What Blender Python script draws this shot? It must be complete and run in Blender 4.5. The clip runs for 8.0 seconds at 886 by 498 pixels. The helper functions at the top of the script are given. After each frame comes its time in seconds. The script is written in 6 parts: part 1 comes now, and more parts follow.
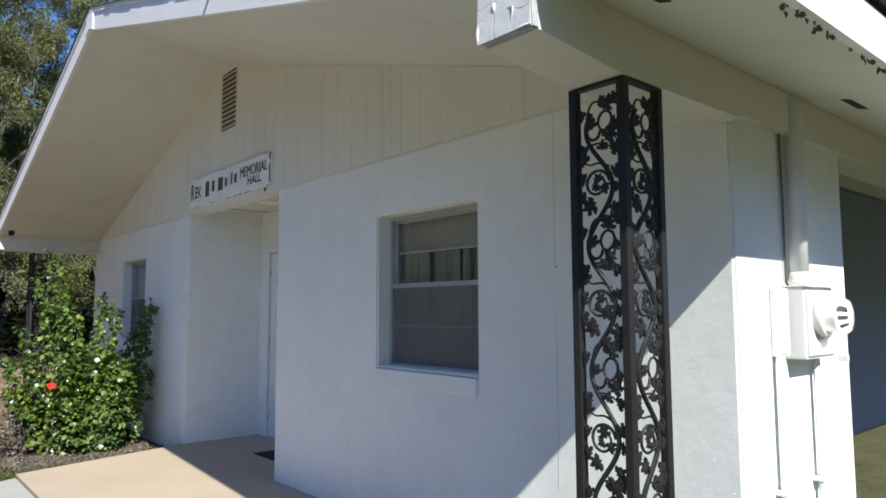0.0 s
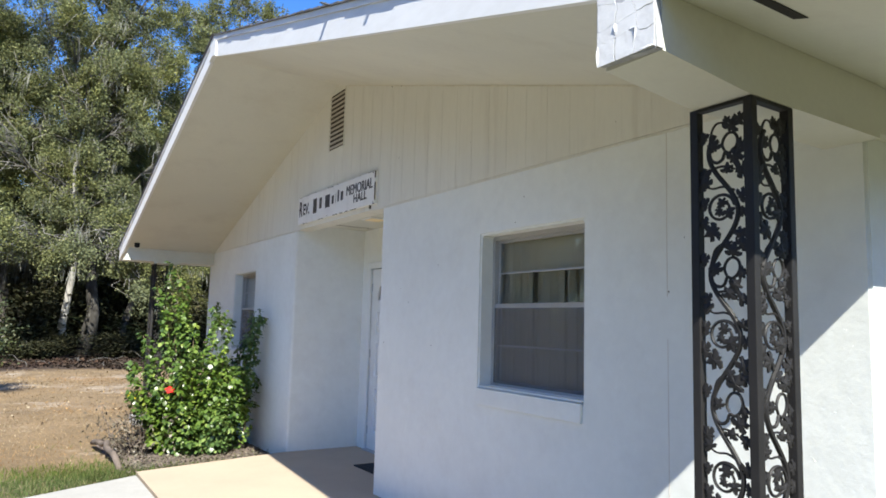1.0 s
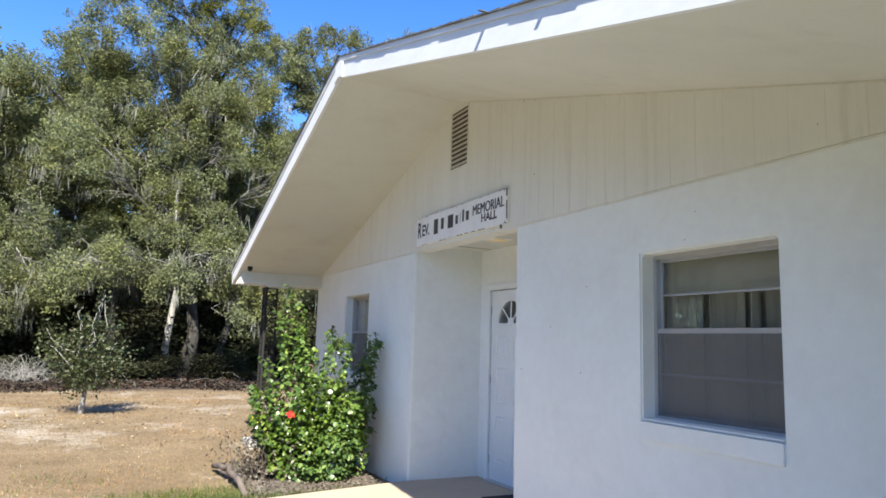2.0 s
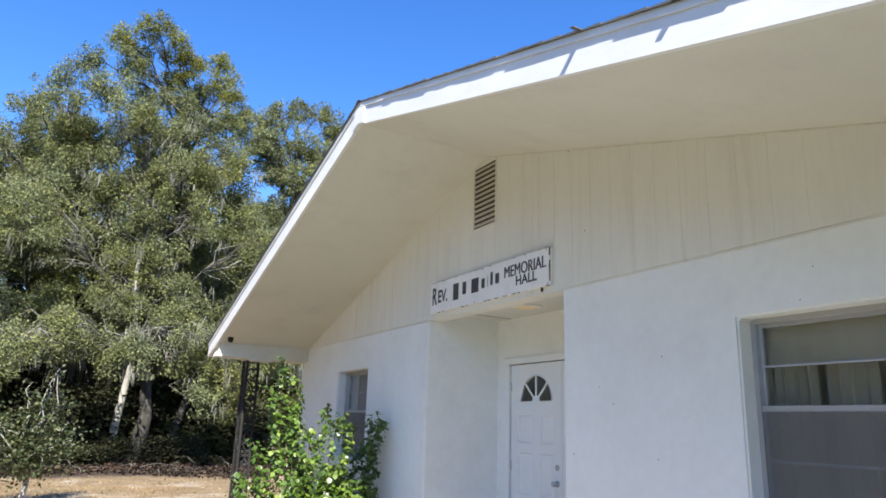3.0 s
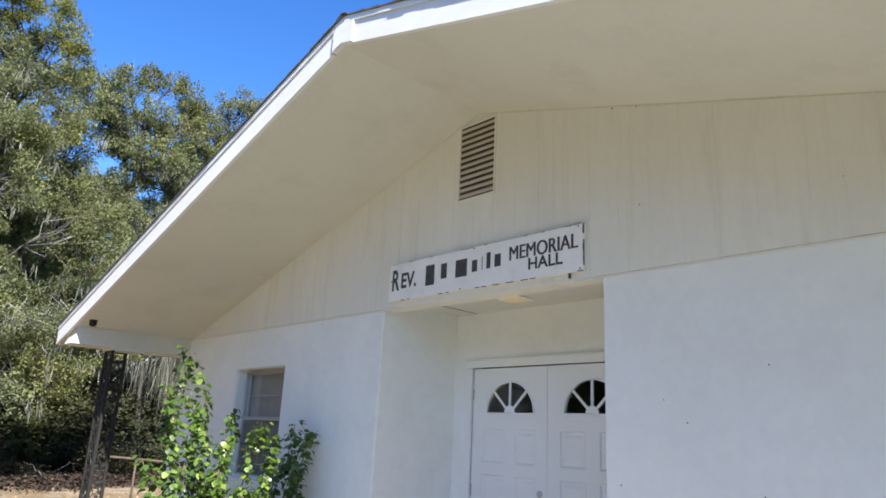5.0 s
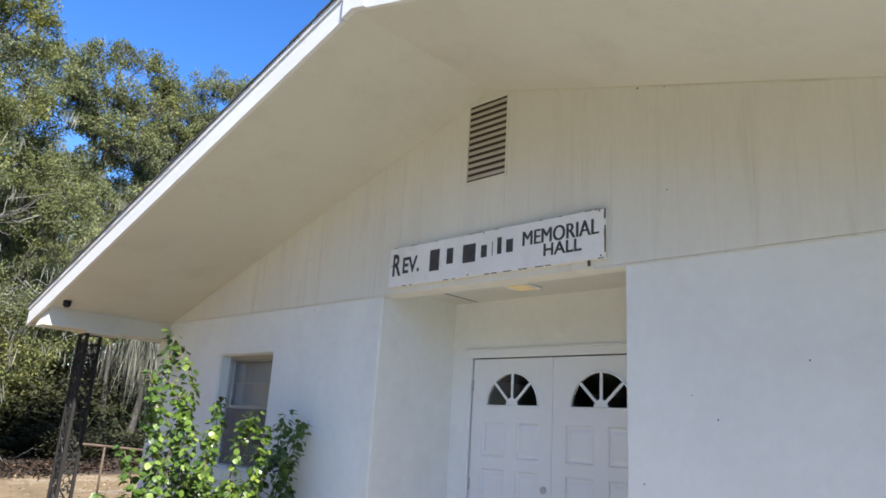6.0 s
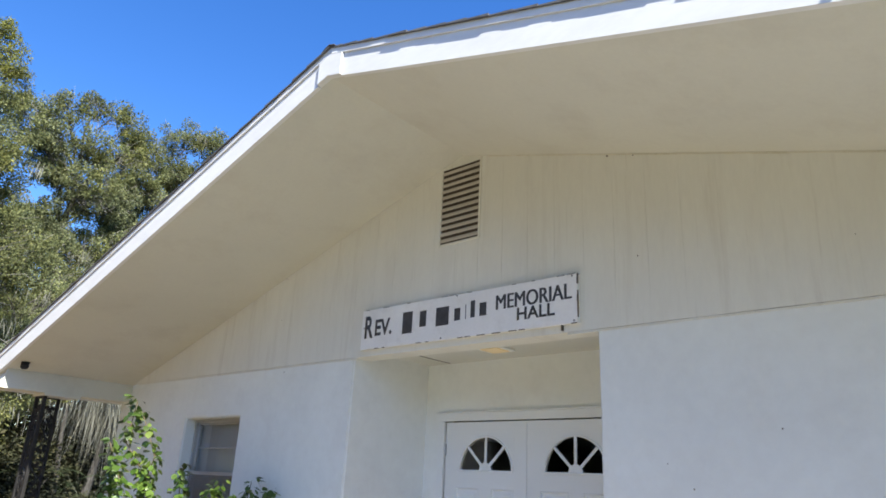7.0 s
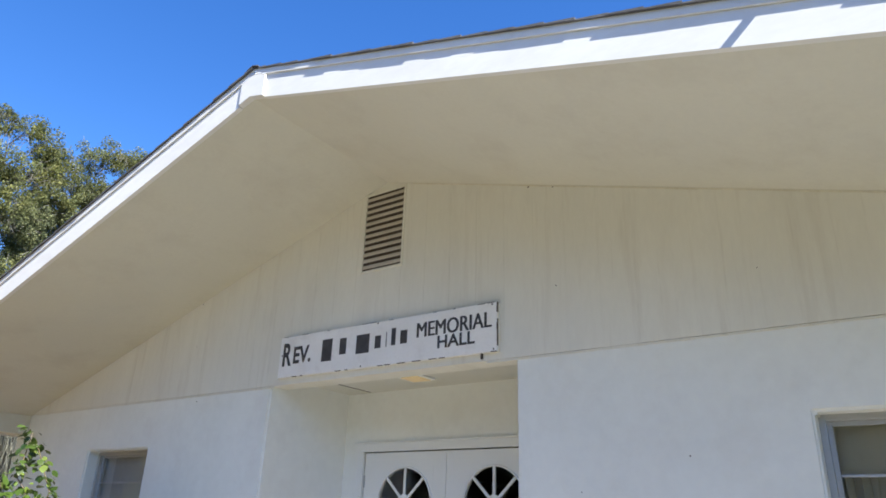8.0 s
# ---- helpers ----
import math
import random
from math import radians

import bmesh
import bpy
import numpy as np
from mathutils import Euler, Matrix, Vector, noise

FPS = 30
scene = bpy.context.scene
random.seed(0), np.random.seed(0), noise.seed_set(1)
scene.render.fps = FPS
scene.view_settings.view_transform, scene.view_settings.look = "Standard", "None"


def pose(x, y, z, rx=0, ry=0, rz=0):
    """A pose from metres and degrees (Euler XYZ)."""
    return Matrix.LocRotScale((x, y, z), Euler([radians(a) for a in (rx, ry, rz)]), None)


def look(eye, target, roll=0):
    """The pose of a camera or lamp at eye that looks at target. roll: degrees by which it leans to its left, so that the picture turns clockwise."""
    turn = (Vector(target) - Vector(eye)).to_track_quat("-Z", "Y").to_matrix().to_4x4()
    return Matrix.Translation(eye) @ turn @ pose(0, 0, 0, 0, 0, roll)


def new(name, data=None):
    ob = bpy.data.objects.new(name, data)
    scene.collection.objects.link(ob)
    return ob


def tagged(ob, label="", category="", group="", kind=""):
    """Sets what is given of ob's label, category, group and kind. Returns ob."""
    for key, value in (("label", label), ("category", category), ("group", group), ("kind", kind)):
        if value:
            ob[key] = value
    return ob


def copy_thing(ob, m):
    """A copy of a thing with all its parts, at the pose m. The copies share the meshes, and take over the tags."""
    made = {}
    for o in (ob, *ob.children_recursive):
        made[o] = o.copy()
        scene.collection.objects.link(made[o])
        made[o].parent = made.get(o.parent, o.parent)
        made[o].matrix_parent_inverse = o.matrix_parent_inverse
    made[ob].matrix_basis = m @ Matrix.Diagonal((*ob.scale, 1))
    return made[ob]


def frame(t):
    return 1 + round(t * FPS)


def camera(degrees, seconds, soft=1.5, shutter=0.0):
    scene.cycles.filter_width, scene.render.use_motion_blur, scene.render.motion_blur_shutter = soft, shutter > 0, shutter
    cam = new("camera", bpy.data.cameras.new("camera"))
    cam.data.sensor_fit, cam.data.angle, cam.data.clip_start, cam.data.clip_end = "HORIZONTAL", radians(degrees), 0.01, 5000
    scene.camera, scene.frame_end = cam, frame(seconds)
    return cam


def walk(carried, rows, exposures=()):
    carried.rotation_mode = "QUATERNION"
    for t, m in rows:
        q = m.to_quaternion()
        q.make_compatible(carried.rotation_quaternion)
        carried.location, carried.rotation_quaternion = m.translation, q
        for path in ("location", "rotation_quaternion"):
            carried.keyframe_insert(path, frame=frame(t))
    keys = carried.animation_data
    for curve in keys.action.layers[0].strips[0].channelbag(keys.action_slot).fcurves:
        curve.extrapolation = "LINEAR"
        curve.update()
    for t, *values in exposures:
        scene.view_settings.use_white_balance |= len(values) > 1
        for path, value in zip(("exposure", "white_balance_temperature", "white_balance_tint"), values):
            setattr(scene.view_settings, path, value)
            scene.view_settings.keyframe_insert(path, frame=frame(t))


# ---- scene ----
cam = camera(66.1, 8.0, 1.7)
PATH = [
    (0, (-2.732, -5.328, 1.411), (-1.429, -3.821, 1.588), -0.2),
    (0.1, (-2.742, -5.32, 1.411), (-1.476, -3.782, 1.593), 0.0),
    (0.2, (-2.752, -5.312, 1.41), (-1.51, -3.756, 1.602), 0.2),
    (0.3, (-2.76, -5.305, 1.41), (-1.537, -3.735, 1.609), 0.4),
    (0.4, (-2.767, -5.299, 1.41), (-1.548, -3.726, 1.613), 0.6),
    (0.5, (-2.772, -5.295, 1.41), (-1.559, -3.719, 1.62), 0.8),
    (0.6, (-2.775, -5.293, 1.413), (-1.569, -3.711, 1.625), 1.0),
    (0.7, (-2.776, -5.292, 1.419), (-1.593, -3.693, 1.629), 1.1),
    (0.8, (-2.776, -5.291, 1.427), (-1.616, -3.676, 1.638), 1.3),
    (0.9, (-2.777, -5.289, 1.433), (-1.648, -3.652, 1.646), 1.4),
    (1, (-2.779, -5.284, 1.436), (-1.699, -3.615, 1.656), 1.6),
    (1.1, (-2.783, -5.273, 1.435), (-1.75, -3.576, 1.661), 1.8),
    (1.2, (-2.792, -5.253, 1.431), (-1.801, -3.53, 1.652), 2.0),
    (1.3, (-2.808, -5.225, 1.427), (-1.856, -3.48, 1.65), 2.1),
    (1.4, (-2.833, -5.187, 1.423), (-1.918, -3.423, 1.651), 2.2),
    (1.5, (-2.87, -5.14, 1.422), (-1.979, -3.365, 1.66), 2.1),
    (1.6, (-2.919, -5.084, 1.438), (-2.043, -3.302, 1.678), 1.9),
    (1.7, (-2.97, -5.02, 1.455), (-2.088, -3.241, 1.692), 1.8),
    (2.8, (-3.202, -4.077, 1.436), (-2.3, -2.36, 1.922), 2.0),
    (3, (-3.271, -3.895, 1.425), (-2.31, -2.215, 1.93), 1.9),
    (3.2, (-3.316, -3.711, 1.431), (-2.266, -2.084, 1.933), 1.5),
    (3.5, (-3.336, -3.431, 1.46), (-2.222, -1.845, 1.955), 1.1),
    (3.8, (-3.312, -3.151, 1.496), (-2.172, -1.59, 2.011), 1.1),
    (4, (-3.299, -2.966, 1.507), (-2.133, -1.427, 2.026), 1.2),
    (4.2, (-3.327, -2.783, 1.505), (-2.135, -1.269, 2.04), 1.4),
    (4.3, (-3.352, -2.695, 1.502), (-2.119, -1.212, 2.031), 1.5),
    (4.5, (-3.391, -2.532, 1.495), (-2.113, -1.086, 2.025), 1.9),
    (5.8, (-3.431, -1.917, 1.447), (-2.056, -0.561, 1.967), 3.4),
    (6, (-3.42, -1.866, 1.482), (-2.031, -0.521, 1.993), 3.5),
    (6.3, (-3.421, -1.848, 1.518), (-2.01, -0.525, 2.026), 3.2),
    (6.5, (-3.424, -1.847, 1.527), (-2.003, -0.544, 2.058), 3.1),
    (6.8, (-3.442, -1.854, 1.546), (-2.02, -0.579, 2.138), 3.0),
    (7, (-3.453, -1.858, 1.559), (-2.042, -0.602, 2.218), 2.9),
    (7.2, (-3.456, -1.856, 1.568), (-2.047, -0.624, 2.272), 2.7),
    (7.5, (-3.457, -1.853, 1.572), (-2.058, -0.641, 2.328), 2.7),
    (8, (-3.406, -1.883, 1.555), (-1.895, -0.806, 2.302), 1.9),
]
walk(cam, [(t, look(eye, target, roll)) for t, eye, target, roll in PATH], [(0, 0.22, 6400, 6), (0.5, 0.54, 6430, 6), (1.0, 0.74, 6500, 6), (1.5, 0.87, 6550, 6), (3.0, 0.92, 6550, 6), (3.5, 0.92, 6550, 6), (8, 0.86, 6550, 6)])

# ---------------------------------------------------------------- light
SUN = Vector((-0.335, -1.02, 1.0)).normalized()
world = bpy.data.worlds.new("sky")
scene.world = world
world.use_nodes = True
wn, wl = world.node_tree.nodes, world.node_tree.links
sky = wn.new("ShaderNodeTexSky")
sky.sky_type, sky.sun_disc = "NISHITA", False
sky.sun_elevation, sky.sun_rotation = math.asin(SUN.z), math.atan2(SUN.x, SUN.y)
sky.air_density, sky.dust_density, sky.ozone_density = 1.0, 0.3, 2.5
deep = wn.new("ShaderNodeHueSaturation")
deep.inputs["Saturation"].default_value = 1.32
deep.inputs["Value"].default_value = 0.94
deep.inputs["Hue"].default_value = 0.514
wl.new(sky.outputs["Color"], deep.inputs["Color"])
wl.new(deep.outputs["Color"], wn["Background"].inputs["Color"])
wn["Background"].inputs["Strength"].default_value = 0.175
sun = new("sun", bpy.data.lights.new("sun", "SUN"))
sun.data.energy, sun.data.angle, sun.data.color = 6.9, radians(0.53), (1.0, 0.95, 0.87)
sun.matrix_world = look(SUN * 60, (0, 0, 0))


# ---------------------------------------------------------------- helpers
def surface(name, col, rough=0.6, vary=0.1, scale=2.0, fine=80.0, bump=0.15, metal=0.0, stain=None, amount=0.3,
            stretch=(1, 1, 1), each=0.0, dist=0.004, spec=0.5):
    """A painted, mineral or metal surface: broad tone, fine grain, optional stains, optional tone by piece."""
    m = bpy.data.materials.new(name)
    m.use_nodes = True
    n, l = m.node_tree.nodes, m.node_tree.links
    b = n["Principled BSDF"]
    tc = n.new("ShaderNodeTexCoord")
    mp = n.new("ShaderNodeMapping")
    mp.inputs["Scale"].default_value = stretch
    l.new(tc.outputs["Object"], mp.inputs["Vector"])

    def nz(s, detail=6.0, r=0.6):
        t = n.new("ShaderNodeTexNoise")
        t.inputs["Scale"].default_value, t.inputs["Detail"].default_value, t.inputs["Roughness"].default_value = s, detail, r
        l.new(mp.outputs["Vector"], t.inputs["Vector"])
        return t.outputs["Fac"]

    def ramp(src, a, c, lo=0.3, hi=0.7):
        r = n.new("ShaderNodeValToRGB")
        r.color_ramp.elements[0].position, r.color_ramp.elements[1].position = lo, hi
        r.color_ramp.elements[0].color, r.color_ramp.elements[1].color = (*a, 1), (*c, 1)
        l.new(src, r.inputs["Fac"])
        return r.outputs["Color"]

    def mix(kind, fac, a, c):
        x = n.new("ShaderNodeMix")
        x.data_type, x.blend_type = "RGBA", kind
        for sock, v in ((x.inputs[0], fac), (x.inputs[6], a), (x.inputs[7], c)):
            if isinstance(v, bpy.types.NodeSocket):
                l.new(v, sock)
            else:
                sock.default_value = v
        return x.outputs[2]

    c0 = tuple(max(0, c * (1 - vary)) for c in col)
    c1 = tuple(min(1, c * (1 + vary)) for c in col)
    out = ramp(nz(scale), c0, c1)
    g = ramp(nz(fine, 3.0), (1 - vary * 0.6,) * 3, (1 + vary * 0.2,) * 3)
    out = mix("MULTIPLY", 1.0, out, g)
    if stain:
        f = ramp(nz(scale * 3.1, 8.0, 0.7), (0, 0, 0), (amount,) * 3, 0.5, 0.72)
        out = mix("MIX", f, out, (*stain, 1))
    if each:
        oi = n.new("ShaderNodeObjectInfo")
        e = ramp(oi.outputs["Random"], (1 - each,) * 3, (1 + each,) * 3, 0, 1)
        out = mix("MULTIPLY", 1.0, out, e)
    l.new(out, b.inputs["Base Color"])
    b.inputs["Roughness"].default_value, b.inputs["Metallic"].default_value = rough, metal
    b.inputs["Specular IOR Level"].default_value = spec
    if bump:
        bp = n.new("ShaderNodeBump")
        bp.inputs["Strength"].default_value, bp.inputs["Distance"].default_value = bump, dist
        l.new(nz(fine * 0.5, 8.0, 0.65), bp.inputs["Height"])
        l.new(bp.outputs["Normal"], b.inputs["Normal"])
    return m


def foliage(name, dark, light, warm, rough=0.5, through_light=0.35, each=True):
    """Leaves: tone varies leaf by leaf, some light passes through."""
    m = bpy.data.materials.new(name)
    m.use_nodes = True
    n, l = m.node_tree.nodes, m.node_tree.links
    b = n["Principled BSDF"]
    geo = n.new("ShaderNodeNewGeometry")
    r = n.new("ShaderNodeValToRGB")
    e = r.color_ramp.elements
    e[0].position, e[0].color = 0.0, (*dark, 1)
    e[1].position, e[1].color = 0.8, (*light, 1)
    x = r.color_ramp.elements.new(1.0)
    x.color = (*warm, 1)
    l.new(geo.outputs["Random Per Island"], r.inputs["Fac"])
    tc = n.new("ShaderNodeTexCoord")
    t = n.new("ShaderNodeTexNoise")
    t.inputs["Scale"].default_value = 0.7
    l.new(tc.outputs["Object"], t.inputs["Vector"])
    h = n.new("ShaderNodeHueSaturation")
    mr = n.new("ShaderNodeMapRange")
    mr.inputs[1].default_value, mr.inputs[2].default_value, mr.inputs[3].default_value, mr.inputs[4].default_value = 0.3, 0.7, 0.7, 1.35
    l.new(t.outputs["Fac"], mr.inputs[0])
    l.new(mr.outputs[0], h.inputs["Value"])
    t2 = n.new("ShaderNodeTexNoise")
    t2.inputs["Scale"].default_value, t2.inputs["Detail"].default_value = 0.42, 3.0
    l.new(tc.outputs["Object"], t2.inputs["Vector"])
    for sock, a, c in (("Hue", 0.486, 0.512), ("Saturation", 1.15, 0.8)):
        m2 = n.new("ShaderNodeMapRange")
        m2.inputs[1].default_value, m2.inputs[2].default_value, m2.inputs[3].default_value, m2.inputs[4].default_value = 0.35, 0.65, a, c
        l.new(t2.outputs["Fac"], m2.inputs[0])
        l.new(m2.outputs[0], h.inputs[sock])
    l.new(r.outputs["Color"], h.inputs["Color"])
    l.new(h.outputs["Color"], b.inputs["Base Color"])
    b.inputs["Roughness"].default_value = rough
    b.inputs["Specular IOR Level"].default_value = 0.25
    tr = n.new("ShaderNodeBsdfTranslucent")
    l.new(h.outputs["Color"], tr.inputs["Color"])
    ms = n.new("ShaderNodeMixShader")
    ms.inputs[0].default_value = through_light
    l.new(b.outputs[0], ms.inputs[1])
    l.new(tr.outputs[0], ms.inputs[2])
    l.new(ms.outputs[0], n["Material Output"].inputs["Surface"])
    return m


def thing(name, loc, label, category, kind="", group=""):
    ob = new(name)
    ob.location = loc
    ob.empty_display_size = 0.1
    return tagged(ob, label, category, group, kind)


def root_place(ob):
    while ob.parent:
        ob = ob.parent
    return ob.location.copy()


def part(name, bm, material, parent=None, label="", smooth=False):
    """Links a bmesh, in world coordinates, as one mesh object under a thing or a part."""
    if parent is not None:
        bmesh.ops.translate(bm, verts=bm.verts, vec=-root_place(parent))
    me = bpy.data.meshes.new(name)
    bm.to_mesh(me)
    bm.free()
    if smooth:
        me.shade_smooth()
    me.materials.append(material)
    ob = new(name, me)
    if parent is not None:
        ob.parent = parent
    return tagged(ob, label)


def structure(name, bm, material, label, category, smooth=False):
    return tagged(part(name, bm, material, None, "", smooth), label, category, "", "structure")


def box(bm, lo, hi, bevel=0.0):
    """An axis-aligned block with softened edges."""
    x0, y0, z0 = lo
    x1, y1, z1 = hi
    v = [bm.verts.new(p) for p in ((x0, y0, z0), (x1, y0, z0), (x1, y1, z0), (x0, y1, z0), (x0, y0, z1), (x1, y0, z1), (x1, y1, z1), (x0, y1, z1))]
    f = [bm.faces.new([v[i] for i in q]) for q in ((3, 2, 1, 0), (4, 5, 6, 7), (0, 1, 5, 4), (1, 2, 6, 5), (2, 3, 7, 6), (3, 0, 4, 7))]
    if bevel:
        bmesh.ops.bevel(bm, geom=list({e for q in f for e in q.edges}), offset=bevel, segments=2, affect="EDGES", profile=0.6)
    return bm


def blk(lo, hi, bevel=0.0):
    return box(bmesh.new(), lo, hi, bevel)


def prism(bm, outline, x0, x1, bevel=0.0):
    """A (y, z) outline, counter-clockwise seen from -x reversed as needed, swept from x0 to x1."""
    a = [bm.verts.new((x0, y, z)) for y, z in outline]
    b = [bm.verts.new((x1, y, z)) for y, z in outline]
    k = len(outline)
    f = [bm.faces.new(a), bm.faces.new(b[::-1])]
    f += [bm.faces.new((a[i], b[i], b[(i + 1) % k], a[(i + 1) % k])) for i in range(k)]
    bmesh.ops.recalc_face_normals(bm, faces=f)
    if bevel:
        bmesh.ops.bevel(bm, geom=list({e for q in f for e in q.edges}), offset=bevel, segments=2, affect="EDGES")
    return bm


def sweep(bm, pts, r, sides=6, taper=None, cap=True):
    """A round bar along points; taper gives the radius at the far end."""
    pts = [Vector(p) for p in pts]
    rings, up = [], None
    for i, p in enumerate(pts):
        d = (pts[min(i + 1, len(pts) - 1)] - pts[max(i - 1, 0)]).normalized()
        if up is None:
            up = d.orthogonal().normalized()
        up = (up - d * up.dot(d)).normalized()
        side = d.cross(up)
        rr = r if taper is None else r + (taper - r) * i / (len(pts) - 1)
        rings.append([bm.verts.new(p + rr * (math.cos(a) * up + math.sin(a) * side)) for a in (2 * math.pi * k / sides for k in range(sides))])
    for a, b in zip(rings, rings[1:]):
        for k in range(sides):
            bm.faces.new((a[k], a[(k + 1) % sides], b[(k + 1) % sides], b[k]))
    if cap:
        bm.faces.new(rings[0][::-1])
        bm.faces.new(rings[-1])
    return bm


def disc(bm, centre, axis, profile, sides=24):
    """A turned form: (radius, height) pairs along the axis."""
    axis = Vector(axis).normalized()
    u = axis.orthogonal().normalized()
    w = axis.cross(u)
    rings = []
    for r, h in profile:
        rings.append([bm.verts.new(Vector(centre) + axis * h + r * (math.cos(a) * u + math.sin(a) * w)) for a in (2 * math.pi * k / sides for k in range(sides))])
    for a, b in zip(rings, rings[1:]):
        for k in range(sides):
            bm.faces.new((a[k], a[(k + 1) % sides], b[(k + 1) % sides], b[k]))
    bm.faces.new(rings[0][::-1])
    bm.faces.new(rings[-1])
    bmesh.ops.recalc_face_normals(bm, faces=bm.faces)
    return bm


def cloud(name, verts, faces, material, parent=None, label=""):
    """A mesh from numpy arrays (verts n x 3 in world coordinates, faces m x k)."""
    verts = np.asarray(verts, dtype=np.float32)
    if parent is not None:
        verts = verts - np.array(root_place(parent), dtype=np.float32)
    me = bpy.data.meshes.new(name)
    m, k = faces.shape
    me.vertices.add(len(verts))
    me.vertices.foreach_set("co", verts.ravel())
    me.loops.add(m * k)
    me.loops.foreach_set("vertex_index", faces.astype(np.int32).ravel())
    me.polygons.add(m)
    me.polygons.foreach_set("loop_start", np.arange(0, m * k, k, dtype=np.int32))
    me.update(calc_edges=True)
    me.materials.append(material)
    ob = new(name, me)
    if parent is not None:
        ob.parent = parent
    return tagged(ob, label)


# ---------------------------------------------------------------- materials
# the set back wall's shade put into its colour: a darker, bluer WALL
SHADEWALL = surface("shaded_wall_tone", (0.2, 0.25, 0.34), 0.75, 0.05, 0.9, 60, 0.25)
WALL = surface("white_masonry_paint", (0.80, 0.822, 0.79), 0.75, 0.05, 0.7, 13, 0.6, stain=(0.62, 0.61, 0.57), amount=0.28, dist=0.007)
SIDING = surface("white_siding_paint", (0.757, 0.746, 0.672), 0.7, 0.04, 1.2, 50, 0.15, stain=(0.6, 0.57, 0.5), amount=0.3, stretch=(1, 1, 0.25), each=0.004)
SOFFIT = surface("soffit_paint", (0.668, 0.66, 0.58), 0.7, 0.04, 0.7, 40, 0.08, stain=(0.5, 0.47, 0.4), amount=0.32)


def weather(m, colour, fine, tall, lo, hi, amount):
    """Runs of dirt washed down a painted surface: narrow uneven vertical stains with a shape of their own."""
    n, l = m.node_tree.nodes, m.node_tree.links
    b = n["Principled BSDF"]
    old = b.inputs["Base Color"].links[0].from_socket
    tc, mp = n.new("ShaderNodeTexCoord"), n.new("ShaderNodeMapping")
    mp.inputs["Scale"].default_value = (1.0, fine, tall)
    l.new(tc.outputs["Object"], mp.inputs["Vector"])
    t = n.new("ShaderNodeTexNoise")
    t.inputs["Scale"].default_value, t.inputs["Detail"].default_value, t.inputs["Roughness"].default_value = 1.0, 5.0, 0.62
    l.new(mp.outputs["Vector"], t.inputs["Vector"])
    r = n.new("ShaderNodeValToRGB")
    r.color_ramp.elements[0].position, r.color_ramp.elements[1].position = lo, hi
    r.color_ramp.elements[0].color, r.color_ramp.elements[1].color = (0, 0, 0, 1), (amount, amount, amount, 1)
    l.new(t.outputs["Fac"], r.inputs["Fac"])
    x = n.new("ShaderNodeMix")
    x.data_type, x.blend_type = "RGBA", "MIX"
    l.new(r.outputs["Color"], x.inputs[0])
    l.new(old, x.inputs[6])
    x.inputs[7].default_value = (*colour, 1)
    l.new(x.outputs[2], b.inputs["Base Color"])


weather(SIDING, (0.43, 0.38, 0.30), 9.0, 0.55, 0.56, 0.74, 0.26)
weather(SIDING, (0.36, 0.31, 0.25), 34.0, 0.9, 0.62, 0.72, 0.16)
for rough_paint in (WALL, SIDING):
    rough_paint.node_tree.nodes["Principled BSDF"].inputs["Diffuse Roughness"].default_value = 0.25
CAULK = surface("yellowed_caulk", (0.72, 0.69, 0.58), 0.7, 0.08, 6.0, 40, 0.3, stain=(0.4, 0.33, 0.23), amount=0.35)
TRIM = surface("white_trim_paint", (0.8, 0.8, 0.79), 0.55, 0.05, 2.0, 30, 0.2, stain=(0.55, 0.53, 0.5), amount=0.25, stretch=(1, 0.3, 1))
PEEL = surface("peeling_paint", (0.76, 0.76, 0.75), 0.7, 0.06, 7.0, 30, 0.5, stain=(0.5, 0.48, 0.45), amount=0.3, dist=0.006)
PRIMER = surface("weathered_primer", (0.42, 0.43, 0.45), 0.85, 0.2, 14.0, 60, 0.5, stain=(0.16, 0.14, 0.12), amount=0.5)
DOORPAINT = surface("door_paint", (0.81, 0.83, 0.81), 0.4, 0.02, 1.5, 60, 0.05)
ALU = surface("aluminium_frame", (0.5, 0.51, 0.52), 0.42, 0.06, 4.0, 90, 0.05, metal=0.6)
# dark grey for the painted shadow line along the conduit
GAPSHADOW = surface("gap_shadow_grey", (0.16, 0.155, 0.15), 0.7, 0.15, 9.0, 60, 0.1)
IRON = surface("black_painted_iron", (0.012, 0.011, 0.011), 0.62, 0.3, 12.0, 120, 0.25)
SHINGLE = surface("grey_shingle", (0.10, 0.10, 0.105), 0.9, 0.25, 6.0, 150, 0.6, each=0.2)
PEACH = surface("peach_slab_paint", (0.44, 0.355, 0.265), 0.8, 0.07, 1.3, 60, 0.3, stain=(0.45, 0.36, 0.27), amount=0.3)
CONCRETE = surface("concrete", (0.38, 0.37, 0.345), 0.85, 0.12, 1.7, 70, 0.4, stain=(0.27, 0.26, 0.23), amount=0.4)
LOUVRE = surface("louvre_metal", (0.6, 0.55, 0.48), 0.6, 0.1, 5.0, 60, 0.1)
SCREENED = surface("dusty_vent_screen", (0.075, 0.06, 0.045), 0.9, 0.3, 8.0, 60, 0.1)
DARK = surface("dark_inside", (0.02, 0.018, 0.016), 0.9, 0.2, 3.0, 40, 0.0)
GREYBOX = surface("grey_meter_paint", (0.72, 0.72, 0.71), 0.5, 0.05, 3.0, 60, 0.1)
